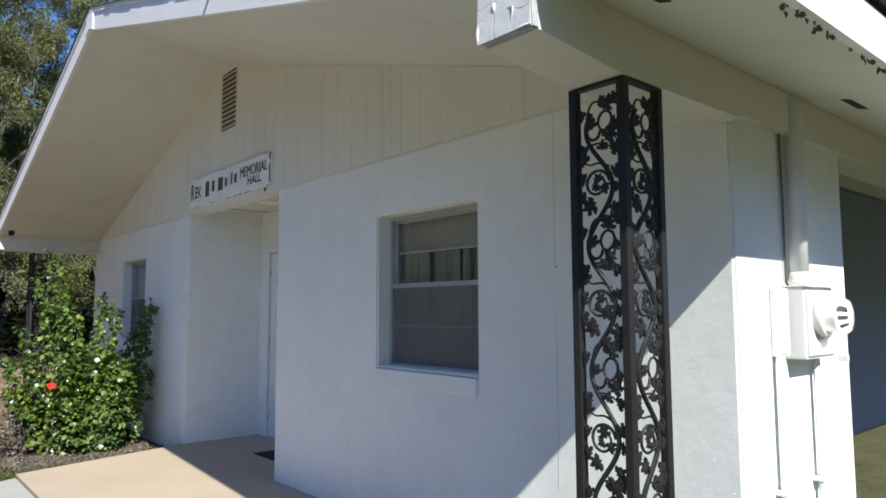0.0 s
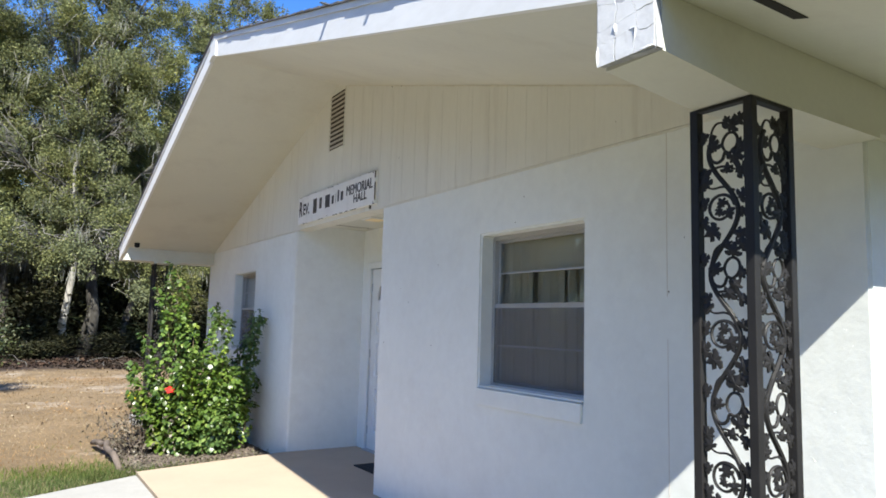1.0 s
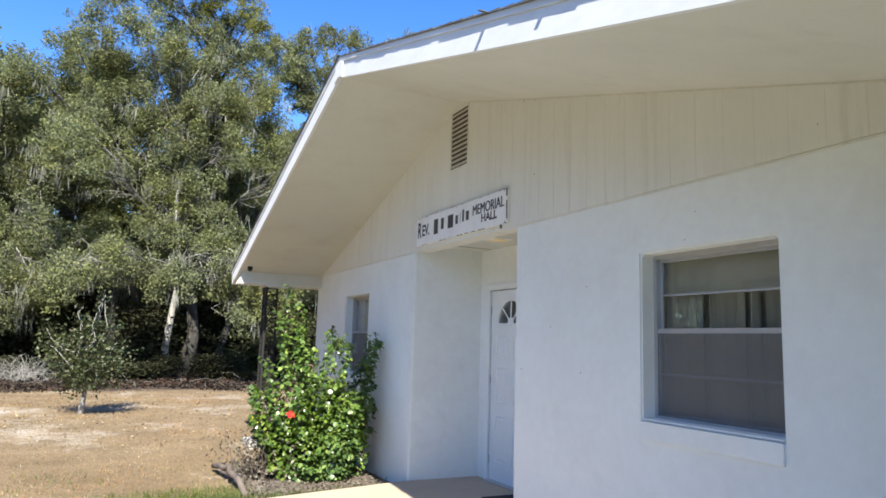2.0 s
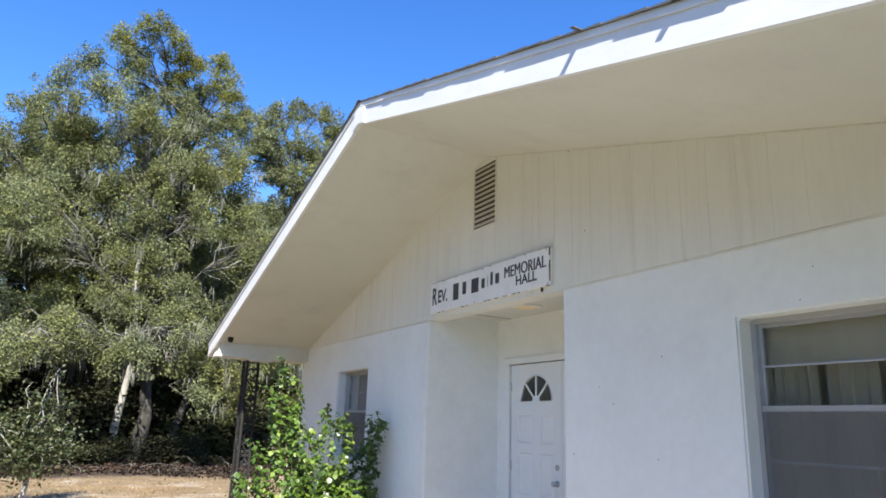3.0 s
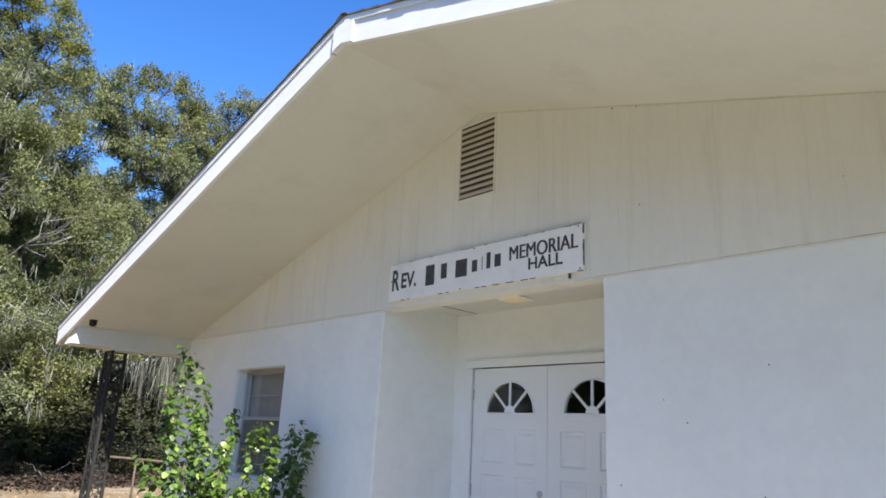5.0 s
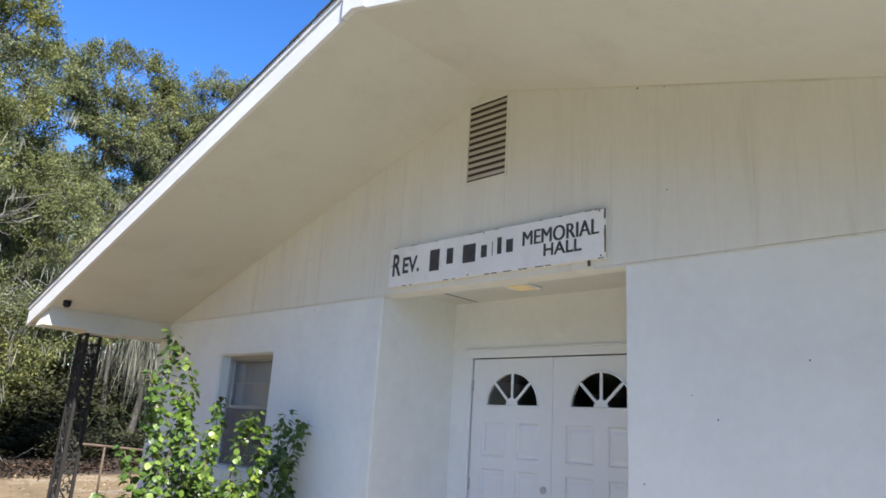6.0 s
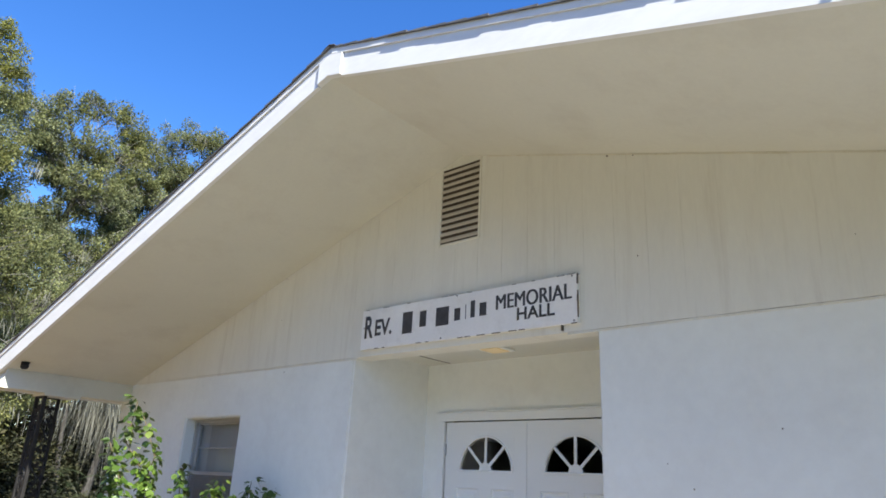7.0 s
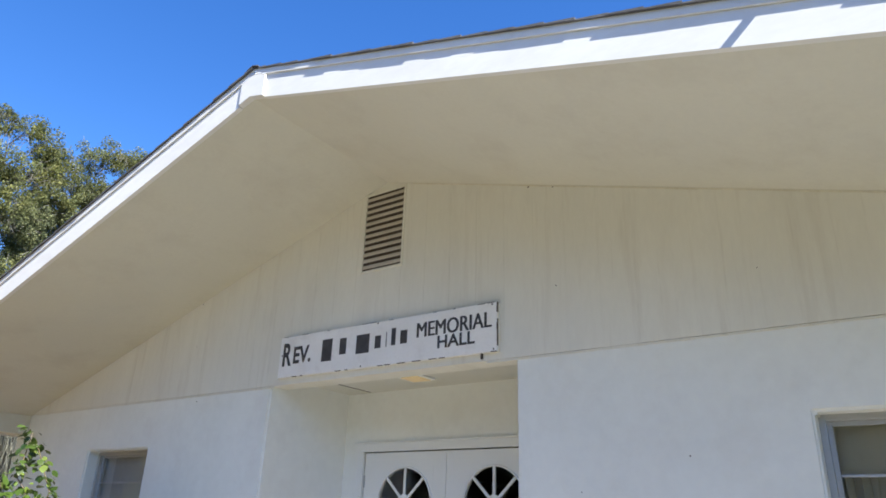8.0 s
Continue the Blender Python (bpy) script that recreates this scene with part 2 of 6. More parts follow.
ROOMWALL = surface("room_plaster", (0.5, 0.48, 0.44), 0.9, 0.05, 1.0, 30, 0.0)
CURTAIN = surface("beige_curtain", (0.58, 0.54, 0.4), 0.9, 0.1, 3.0, 120, 0.15, stretch=(1, 1, 0.2))
RUBBER = surface("black_rubber", (0.02, 0.02, 0.022), 0.9, 0.2, 9.0, 90, 0.5)
SIGNPAINT = surface("sign_paint", (0.86, 0.855, 0.835), 0.6, 0.05, 3.0, 60, 0.15, stain=(0.5, 0.47, 0.43), amount=0.2)
INK = surface("black_sign_paint", (0.055, 0.055, 0.06), 0.6, 0.3, 14.0, 70, 0.1)
BARK = surface("oak_bark", (0.05, 0.045, 0.039), 0.95, 0.35, 2.5, 22, 1.0, stain=(0.2, 0.195, 0.175), amount=0.5, stretch=(1, 1, 0.35), dist=0.03)
PALEBARK = surface("pale_bark", (0.34, 0.325, 0.295), 0.95, 0.25, 2.0, 18, 0.8, stain=(0.16, 0.14, 0.11), amount=0.7, stretch=(1, 1, 0.35), dist=0.03)
STEM = surface("green_brown_stem", (0.13, 0.10, 0.06), 0.8, 0.25, 8.0, 60, 0.3)
MULCH = surface("dead_wood", (0.14, 0.11, 0.09), 0.95, 0.35, 6.0, 60, 0.8)
OAKLEAF = foliage("oak_leaves", (0.076, 0.09, 0.038), (0.212, 0.232, 0.096), (0.29, 0.288, 0.118), 0.65, 0.4)
TWIG = surface("grey_twig_bark", (0.14, 0.132, 0.118), 0.95, 0.3, 3.0, 25, 0.6, stain=(0.09, 0.08, 0.07), amount=0.5)
PALETWIG = surface("pale_twig_bark", (0.30, 0.285, 0.26), 0.95, 0.25, 3.0, 25, 0.4, stain=(0.15, 0.14, 0.12), amount=0.5)
GOLDLEAF = foliage("golden_oak_leaves", (0.10, 0.107, 0.028), (0.215, 0.225, 0.056), (0.275, 0.265, 0.075), 0.6, 0.38)
# brush tones set darker than foliage, standing in for shade under the crowns
SHADEDBRUSH = foliage("shaded_brush_leaves", (0.017, 0.02, 0.01), (0.043, 0.046, 0.021), (0.078, 0.07, 0.038), 0.8, 0.15)
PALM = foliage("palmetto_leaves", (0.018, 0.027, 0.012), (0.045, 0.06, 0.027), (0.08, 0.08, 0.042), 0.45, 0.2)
MOSS = foliage("hanging_moss", (0.13, 0.132, 0.107), (0.235, 0.235, 0.195), (0.29, 0.285, 0.24), 0.9, 0.25)
HIBISCUS = foliage("shrub_leaves", (0.028, 0.062, 0.012), (0.125, 0.205, 0.038), (0.23, 0.30, 0.065), 0.32, 0.27)
HIBISCUS.node_tree.nodes["Principled BSDF"].inputs["Specular IOR Level"].default_value = 0.5
CITRUS = foliage("small_tree_leaves", (0.028, 0.04, 0.016), (0.075, 0.09, 0.036), (0.14, 0.14, 0.07), 0.4, 0.25)
PETAL = foliage("red_petals", (0.75, 0.03, 0.02), (0.85, 0.05, 0.03), (0.85, 0.08, 0.04), 0.5, 0.3)
YELLOWLEAF = foliage("yellow_leaves", (0.55, 0.42, 0.03), (0.65, 0.5, 0.04), (0.7, 0.55, 0.06), 0.5, 0.3)
GRASS = foliage("green_grass", (0.05, 0.08, 0.015), (0.12, 0.17, 0.035), (0.28, 0.25, 0.10), 0.7, 0.3)
DRYGRASS = foliage("dry_grass", (0.20, 0.13, 0.06), (0.38, 0.27, 0.14), (0.5, 0.42, 0.28), 0.8, 0.3)

GLASS = bpy.data.materials.new("window_glass")
GLASS.use_nodes = True
_g = GLASS.node_tree.nodes["Principled BSDF"]
_g.inputs["Transmission Weight"].default_value, _g.inputs["Roughness"].default_value = 1.0, 0.02
_g.inputs["Base Color"].default_value, _g.inputs["IOR"].default_value = (0.95, 0.96, 0.955, 1), 1.5
SCREEN = bpy.data.materials.new("insect_screen")
SCREEN.use_nodes = True
_t = SCREEN.node_tree.nodes.new("ShaderNodeBsdfTransparent")
_m = SCREEN.node_tree.nodes.new("ShaderNodeMixShader")
_m.inputs[0].default_value = 0.38
SCREEN.node_tree.nodes["Principled BSDF"].inputs["Base Color"].default_value = (0.2, 0.2, 0.2, 1)
SCREEN.node_tree.nodes["Principled BSDF"].inputs["Roughness"].default_value = 0.8
SCREEN.node_tree.links.new(_t.outputs[0], _m.inputs[1])
SCREEN.node_tree.links.new(SCREEN.node_tree.nodes["Principled BSDF"].outputs[0], _m.inputs[2])
SCREEN.node_tree.links.new(_m.outputs[0], SCREEN.node_tree.nodes["Material Output"].inputs["Surface"])
LAMP = bpy.data.materials.new("warm_lamp_glass")
LAMP.use_nodes = True
_p = LAMP.node_tree.nodes["Principled BSDF"]
_p.inputs["Base Color"].default_value = (0.62, 0.5, 0.3, 1)
_p.inputs["Emission Color"].default_value, _p.inputs["Emission Strength"].default_value = (1.0, 0.7, 0.32, 1), 0.1

SOIL = bpy.data.materials.new("dry_lawn_soil")
SOIL.use_nodes = True
_n, _l = SOIL.node_tree.nodes, SOIL.node_tree.links
_tc = _n.new("ShaderNodeTexCoord")


def _soilnoise(s, detail=8.0, rough=0.65):
    t = _n.new("ShaderNodeTexNoise")
    t.inputs["Scale"].default_value, t.inputs["Detail"].default_value, t.inputs["Roughness"].default_value = s, detail, rough
    _l.new(_tc.outputs["Object"], t.inputs["Vector"])
    return t.outputs["Fac"]


def _soilramp(src, stops):
    r = _n.new("ShaderNodeValToRGB")
    for i, (p, c) in enumerate(stops):
        e = r.color_ramp.elements[i] if i < 2 else r.color_ramp.elements.new(p)
        e.position, e.color = p, (*c, 1)
    _l.new(src, r.inputs["Fac"])
    return r.outputs["Color"]


def _soilmix(fac, a, b, kind="MIX"):
    x = _n.new("ShaderNodeMix")
    x.data_type, x.blend_type = "RGBA", kind
    if isinstance(fac, bpy.types.NodeSocket):
        _l.new(fac, x.inputs[0])
    else:
        x.inputs[0].default_value = fac
    _l.new(a, x.inputs[6])
    _l.new(b, x.inputs[7])
    return x.outputs[2]


_tan = _soilramp(_soilnoise(1.1), [(0.3, (0.165, 0.115, 0.06)), (0.75, (0.31, 0.223, 0.125))])
_sand = _soilramp(_soilnoise(9.0), [(0.3, (0.42, 0.36, 0.285)), (0.7, (0.6, 0.55, 0.47))])
_patch = _soilramp(_soilnoise(0.33, 9.0, 0.7), [(0.52, (0, 0, 0)), (0.66, (0.9, 0.9, 0.9))])
_litter = _soilramp(_soilnoise(26.0, 5.0), [(0.35, (0.62, 0.6, 0.58)), (0.65, (1.1, 1.08, 1.05))])
_dryside = _soilmix(_patch, _tan, _sand)
# turf by the path, carried on over unseen ground to lower bounced light
_turf = _soilramp(_soilnoise(2.3), [(0.3, (0.05, 0.058, 0.02)), (0.75, (0.13, 0.12, 0.05))])
_xyz = _n.new("ShaderNodeSeparateXYZ")
_l.new(_tc.outputs["Object"], _xyz.inputs[0])
_wob = _n.new("ShaderNodeMath")
_wob.operation = "MULTIPLY_ADD"
_l.new(_soilnoise(0.6), _wob.inputs[0])
_wob.inputs[1].default_value = 3.0
_l.new(_xyz.outputs["Y"], _wob.inputs[2])
_lawn = _n.new("ShaderNodeMapRange")
_lawn.inputs[1].default_value, _lawn.inputs[2].default_value = 2.4, 4.6
_l.new(_wob.outputs[0], _lawn.inputs[0])
_mixd = _soilmix(_lawn.outputs[0], _turf, _dryside)
# wood floor: brown leaf mould with the oaks' shade painted in
_shaded_humus = _soilramp(_soilnoise(5.0), [(0.3, (0.02, 0.012, 0.008)), (0.7, (0.085, 0.052, 0.033))])
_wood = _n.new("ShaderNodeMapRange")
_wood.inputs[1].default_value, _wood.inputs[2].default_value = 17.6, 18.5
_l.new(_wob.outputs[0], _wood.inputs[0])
_mixd = _soilmix(_wood.outputs[0], _mixd, _shaded_humus)
_l.new(_soilmix(1.0, _mixd, _litter, "MULTIPLY"), _n["Principled BSDF"].inputs["Base Color"])
_n["Principled BSDF"].inputs["Roughness"].default_value = 0.95
_bp = _n.new("ShaderNodeBump")
_bp.inputs["Strength"].default_value, _bp.inputs["Distance"].default_value = 0.8, 0.03
_l.new(_soilnoise(30.0), _bp.inputs["Height"])
_l.new(_bp.outputs["Normal"], _n["Principled BSDF"].inputs["Normal"])


# ---------------------------------------------------------------- plan of the hall
Y0, Y1 = -4.0, 5.82            # the ends of the front wall, whose face is x = 0
RIDGE, APEX = 1.06, 3.87       # ridge line and the height of the soffit below it
SR, SL = 0.287, 0.314          # pitch of the two roof planes
ER, EL = -4.62, 6.14           # the two eaves
FX = -1.29                     # face of the rake fascia
DEPTH = 12.0
SEAM = 2.455                   # foot of the gable siding
GROUND = -0.12


def under(y):
    """Height of the soffit at y."""
    return APEX - (SL * (y - RIDGE) if y > RIDGE else SR * (RIDGE - y))


# ---------------------------------------------------------------- ground, slab, path
def ground_height(x, y):
    near = max(0.0, 1 - math.hypot(x + 1.5, y - 1.0) / 5.0)
    return GROUND + (0.05 * noise.noise((x * 0.25, y * 0.25, 3.0)) + 0.018 * noise.noise((x * 1.3, y * 1.3, 7.0))) * (1 - 0.7 * near)


def make_ground():
    steps = [-900, -400, -180, -90, -50, -34, -26] + [-22 + 0.5 * i for i in range(0, 112)] + [38, 50, 80, 160, 400, 900]
    xs = [s for s in steps]
    ys = [s for s in steps]
    bm = bmesh.new()
    g = [[bm.verts.new((x, y, ground_height(x, y) if abs(x) < 60 and abs(y) < 60 else GROUND)) for y in ys] for x in xs]
    for i in range(len(xs) - 1):
        for j in range(len(ys) - 1):
            bm.faces.new((g[i][j], g[i + 1][j], g[i + 1][j + 1], g[i][j + 1]))
    return structure("ground", bm, SOIL, "dry tan lawn with bare sandy patches, leaf litter and painted shade under the oaks", "ground", True)


make_ground()

# sloping porch slab and the grey path that leads on from it
bm = bmesh.new()
prof = [(0.86, 0.0), (-0.05, 0.0), (-1.52, -0.075), (-1.52, -0.30), (0.86, -0.30)]
a = [bm.verts.new((x, 0.004 if x > -0.02 else -2.35, z)) for x, z in prof]
b = [bm.verts.new((x, 2.058, z)) for x, z in prof]
k = len(prof)
bm.faces.new(a)
bm.faces.new(b[::-1])
for i in range(k):
    bm.faces.new((a[i], b[i], b[(i + 1) % k], a[(i + 1) % k]))
bmesh.ops.recalc_face_normals(bm, faces=bm.faces)
structure("porch_slab", bm, PEACH, "peach painted concrete porch slab sloping down from the doors", "slab")


def path_piece(outline, top, fall=0.0):
    bm = bmesh.new()
    t = [bm.verts.new((x, y, top - fall * (-1.53 - x))) for x, y in outline]
    u = [bm.verts.new((x, y, -0.35)) for x, y in outline]
    bm.faces.new(t)
    bm.faces.new(u[::-1])
    for i in range(len(outline)):
        j = (i + 1) % len(outline)
        bm.faces.new((t[i], u[i], u[j], t[j]))
    bmesh.ops.recalc_face_normals(bm, faces=bm.faces)
    bmesh.ops.bevel(bm, geom=[e for e in bm.edges if e.verts[0].co.z > -0.3 and e.verts[1].co.z > -0.3], offset=0.012, segments=2, affect="EDGES")
    return bm


# its unseen length towards y = -4.6 is added to bounce light onto the wall
walkway = structure("walkway", path_piece([(-1.535, -4.6), (-1.535, 1.93), (-2.6, 1.42), (-2.6, -4.6)], -0.078, 0.01), CONCRETE, "grey weathered concrete walkway leading to the porch", "walkway")
for o in ([(-2.615, -2.35), (-2.615, 1.41), (-3.8, 0.85), (-3.8, -2.35)], [(-3.815, -2.35), (-3.815, 0.84), (-5.1, 0.2), (-5.1, -2.35)]):
    part("slab_section", path_piece(o, -0.078, 0.01), CONCRETE, walkway)


# ---------------------------------------------------------------- walls
def wall_grid(bm, us, zs, holes, w0, w1, place):
    """A wall with openings through it. holes: (u0, u1, z0, z1); place(u, w, z) gives the point."""
    us, zs = sorted(set(us)), sorted(set(zs))
    solid = lambda i, j: 0 <= i < len(us) - 1 and 0 <= j < len(zs) - 1 and not any(
        h[0] <= us[i] and us[i + 1] <= h[1] and h[2] <= zs[j] and zs[j + 1] <= h[3] for h in holes)
    made = {}

    def v(i, j, w):
        if (i, j, w) not in made:
            made[i, j, w] = bm.verts.new(place(us[i], w, zs[j]))
        return made[i, j, w]

    for i in range(len(us) - 1):
        for j in range(len(zs) - 1):
            if not solid(i, j):
                continue
            bm.faces.new((v(i, j, w0), v(i + 1, j, w0), v(i + 1, j + 1, w0), v(i, j + 1, w0)))
            bm.faces.new((v(i, j + 1, w1), v(i + 1, j + 1, w1), v(i + 1, j, w1), v(i, j, w1)))
            for (p, q), (c, d) in (((-1, 0), ((i, j), (i, j + 1))), ((1, 0), ((i + 1, j + 1), (i + 1, j))), ((0, -1), ((i + 1, j), (i, j))), ((0, 1), ((i, j + 1), (i + 1, j + 1)))):
                if not solid(i + p, j + q):
                    bm.faces.new((v(*c, w0), v(*d, w0), v(*d, w1), v(*c, w1)))
    bmesh.ops.recalc_face_normals(bm, faces=bm.faces)
    return bm


W1 = (-2.466, -1.475, 1.02, 2.058)
W2 = (3.492, 4.40, 1.02, 2.058)
REC = (0.0, 2.062, -0.4, SEAM)
bm = bmesh.new()
wall_grid(bm, [Y0, W1[0], W1[1], 0.0, 2.062, W2[0], W2[1], Y1], [-0.4, W1[2], W1[3], SEAM], [W1, W2, REC], 0.0, 0.2, lambda u, w, z: (w, u, z))
bmesh.ops.bevel(bm, geom=[e for e in bm.edges if e.is_manifold and e.calc_face_angle(0) > 1.0 and max(v.co.x for v in e.verts) < 0.1 or e.is_manifold and e.calc_face_angle(0) > 1.0 and abs(e.verts[0].co.x - e.verts[1].co.x) > 0.1 and -3.9 < e.verts[0].co.y < 5.7 and e.verts[0].co.z < 2.2], offset=0.012, segments=3, affect="EDGES")
wall_front = structure("wall_front", bm, WALL, "white painted stuccoed block front wall", "wall")

# recess of the entrance: two returns, back wall with the door opening, ceiling
DOOR = (0.29, 1.855, 0.0, 2.06)
for name, y0, y1 in (("wall_recess_a", 2.062, 2.20), ("wall_recess_b", -0.14, 0.0)):
    structure(name, blk((0.2, y0, -0.4), (0.85, y1, 2.70)), WALL, "white painted return wall of the entrance recess", "wall")
bm = wall_grid(bmesh.new(), [-0.14, DOOR[0] - 0.03, DOOR[1] + 0.03, 2.2], [-0.4, 0.0, 2.09, 2.70], [(DOOR[0] - 0.03, DOOR[1] + 0.03, 0.0, 2.09)], 0.85, 1.0, lambda u, w, z: (w, u, z))
structure("wall_entrance", bm, WALL, "white painted wall around the entrance doors", "wall")
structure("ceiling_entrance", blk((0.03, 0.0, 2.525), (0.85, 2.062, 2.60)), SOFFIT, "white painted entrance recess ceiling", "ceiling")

# long wall, stepped back behind the meter, and the walls that close the hall
structure("wall_side", blk((0.2, Y0, -0.4), (1.2, Y0 + 0.2, 2.36)), WALL, "white painted block side wall carrying the electric meter", "wall")
structure("wall_side_step", blk((1.0, Y0 + 0.2, -0.4), (1.2, -2.0, 2.6)), WALL, "white painted wall stepping back from the side wall", "wall")
structure("wall_side_set_back", blk((1.2, -2.2, -0.4), (DEPTH, -2.0, 2.9)), SHADEWALL, "set back side wall with its shade painted in as slate blue", "wall")
structure("wall_far_side", blk((0.2, Y1 - 0.2, -0.4), (DEPTH, Y1, 2.36)), WALL, "white painted block side wall", "wall")
structure("wall_back", blk((DEPTH, Y0, -0.4), (DEPTH + 0.2, Y1, 2.36)), WALL, "white painted block back wall", "wall")
structure("floor", blk((1.0, -2.0, -0.3), (DEPTH, Y1 - 0.2, 0.0)), ROOMWALL, "plain hall floor", "floor")
bm = blk((1.0, -2.0, 2.34), (DEPTH, Y1 - 0.2, 2.37))
box(bm, (0.2, -3.8, 2.34), (1.0, -0.14, 2.37))
box(bm, (0.2, 2.2, 2.34), (1.0, Y1 - 0.2, 2.37))
structure("ceiling", bm, ROOMWALL, "plain hall ceiling", "ceiling")

# gable: a backing sheet and the siding boards on it
ylow_r = RIDGE - (APEX - SEAM) / SR
ylow_l = RIDGE + (APEX - SEAM) / SL
bm = prism(bmesh.new(), [(ylow_l + 0.06, SEAM - 0.003), (RIDGE, APEX + 0.018), (ylow_r - 0.06, SEAM - 0.003)], -0.0062, 0.16)
gable = structure("gable_wall", bm, SIDING, "white painted vertical board siding in the gable", "wall")
VENT = (0.877, 1.25, 3.186, 3.811)
y = -3.78
while y < 5.5:
    w = 0.203
    lo, hi = max(y, ylow_r + 0.02), min(y + w - 0.0022, ylow_l - 0.02)
    y += w
    if hi - lo < 0.03:
        continue
    drop = 0.006 * noise.noise((y * 3.1, 0.0, 5.0))
    foot = SEAM - 0.002 + drop

    def strip(a, c, z0, z1a, z1c):
        part("siding_board", prism(bmesh.new(), [(a, z0), (c, z0), (c, z1c), (a, z1a)], -0.0076, -0.006, 0.0005), SIDING, gable)

    top = lambda q: max(foot + 0.01, under(q) - 0.003)
    if lo < RIDGE < hi and not (lo < VENT[1] and hi > VENT[0]):
        strip(lo, RIDGE, foot, top(lo), top(RIDGE))
        strip(RIDGE, hi, foot, top(RIDGE), top(hi))
    elif lo < VENT[1] and hi > VENT[0]:
        strip(lo, hi, foot, VENT[2], VENT[2])
        if min(top(lo), top(hi)) > VENT[3] + 0.01:
            strip(lo, hi, VENT[3], top(lo), top(hi))
        if lo < VENT[0]:
            strip(lo, VENT[0], VENT[2], VENT[3], VENT[3])
        if hi > VENT[1]:
            strip(VENT[1], hi, VENT[2], VENT[3], VENT[3])
    else:
        strip(lo, hi, foot, top(lo), top(hi))
# yellowed caulk along the head of the siding, in short uneven runs
bm = bmesh.new()
for i in range(48):
    q = -3.5 + i * 0.092
    if q > VENT[0] - 0.1:
        continue
    e, d = q + 0.0905, 0.008 + 0.007 * abs(noise.noise((q * 3.3, 2, 1)))
    prism(bm, [(q, under(q) - d), (e, under(e) - d), (e, under(e) - 0.0015), (q, under(q) - 0.0015)], -0.009 - 0.4 * d, -0.0078)
structure("trim_caulk", bm, CAULK, "yellowed caulk bead between gable siding and soffit", "trim")
# crumbling filler along the foot of the siding
bm = bmesh.new()
for i in range(60):
    q = -3.6 + i * 0.152
    if 0.05 < q < 2.0:
        continue
    h = 0.004 + 0.004 * abs(noise.noise((q * 2.7, 1, 1)))
    box(bm, (-0.007, q, SEAM - 0.012 - h), (-0.0005, q + 0.150, SEAM - 0.006))
structure("trim_seam", bm, SIDING, "thin caulked joint below the gable siding", "trim")


# ---------------------------------------------------------------- roof
def slope_sheet(bm, y0, y1, lift0, lift1, x0, x1, rise=under):
    """A sheet parallel to the soffit between two heights above it."""
    p = [(y0, rise(y0) + lift0), (y1, rise(y1) + lift0), (y1, rise(y1) + lift1), (y0, rise(y0) + lift1)]
    return prism(bm, p, x0, x1)


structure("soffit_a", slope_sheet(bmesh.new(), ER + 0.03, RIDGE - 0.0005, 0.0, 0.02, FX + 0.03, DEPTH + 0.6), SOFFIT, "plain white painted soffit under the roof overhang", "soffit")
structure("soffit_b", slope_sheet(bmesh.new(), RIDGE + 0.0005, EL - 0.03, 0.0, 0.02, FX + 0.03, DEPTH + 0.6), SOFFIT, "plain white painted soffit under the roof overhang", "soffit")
roof = thing("roof", (5.0, RIDGE, 4.0), "low gabled roof of grey shingles with white fascia boards", "roof", "structure")
part("roof_deck", slope_sheet(bmesh.new(), ER + 0.02, RIDGE - 0.0005, 0.16, 0.19, FX + 0.02, DEPTH + 0.6), SHINGLE, roof)
part("roof_deck", slope_sheet(bmesh.new(), RIDGE + 0.0005, EL - 0.02, 0.16, 0.19, FX + 0.02, DEPTH + 0.6), SHINGLE, roof)
for y0, y1 in ((ER, RIDGE - 0.12), (RIDGE + 0.1, EL)):
    part("fascia_board", slope_sheet(bmesh.new(), y0, y1, -0.008, 0.150, FX, FX + 0.028), TRIM, roof)
    part("rake_trim", slope_sheet(bmesh.new(), y0 if y0 < 0 else RIDGE + 0.002, RIDGE - 0.002 if y0 < 0 else y1, 0.152, 0.191, FX - 0.010, FX + 0.028), TRIM, roof)
bm = prism(bmesh.new(), [(RIDGE - 0.118, under(RIDGE - 0.118) - 0.004), (RIDGE - 0.118, under(RIDGE - 0.118) + 0.149), (RIDGE, APEX + 0.151), (RIDGE + 0.098, under(RIDGE + 0.098) + 0.149), (RIDGE + 0.098, under(RIDGE + 0.098) - 0.004), (RIDGE, APEX - 0.006)], FX - 0.012, FX + 0.028, 0.003)
part("apex_board", bm, TRIM, roof)
for ye, s in ((ER, 1), (EL, -1)):
    part("eave_fascia", prism(bmesh.new(), [(ye, under(ye) - 0.008), (ye + 0.028 * s, under(ye) - 0.008), (ye + 0.028 * s, under(ye) + 0.16), (ye, under(ye) + 0.16)], FX + 0.03, DEPTH + 0.6), TRIM, roof)
rnd = random.Random(4)
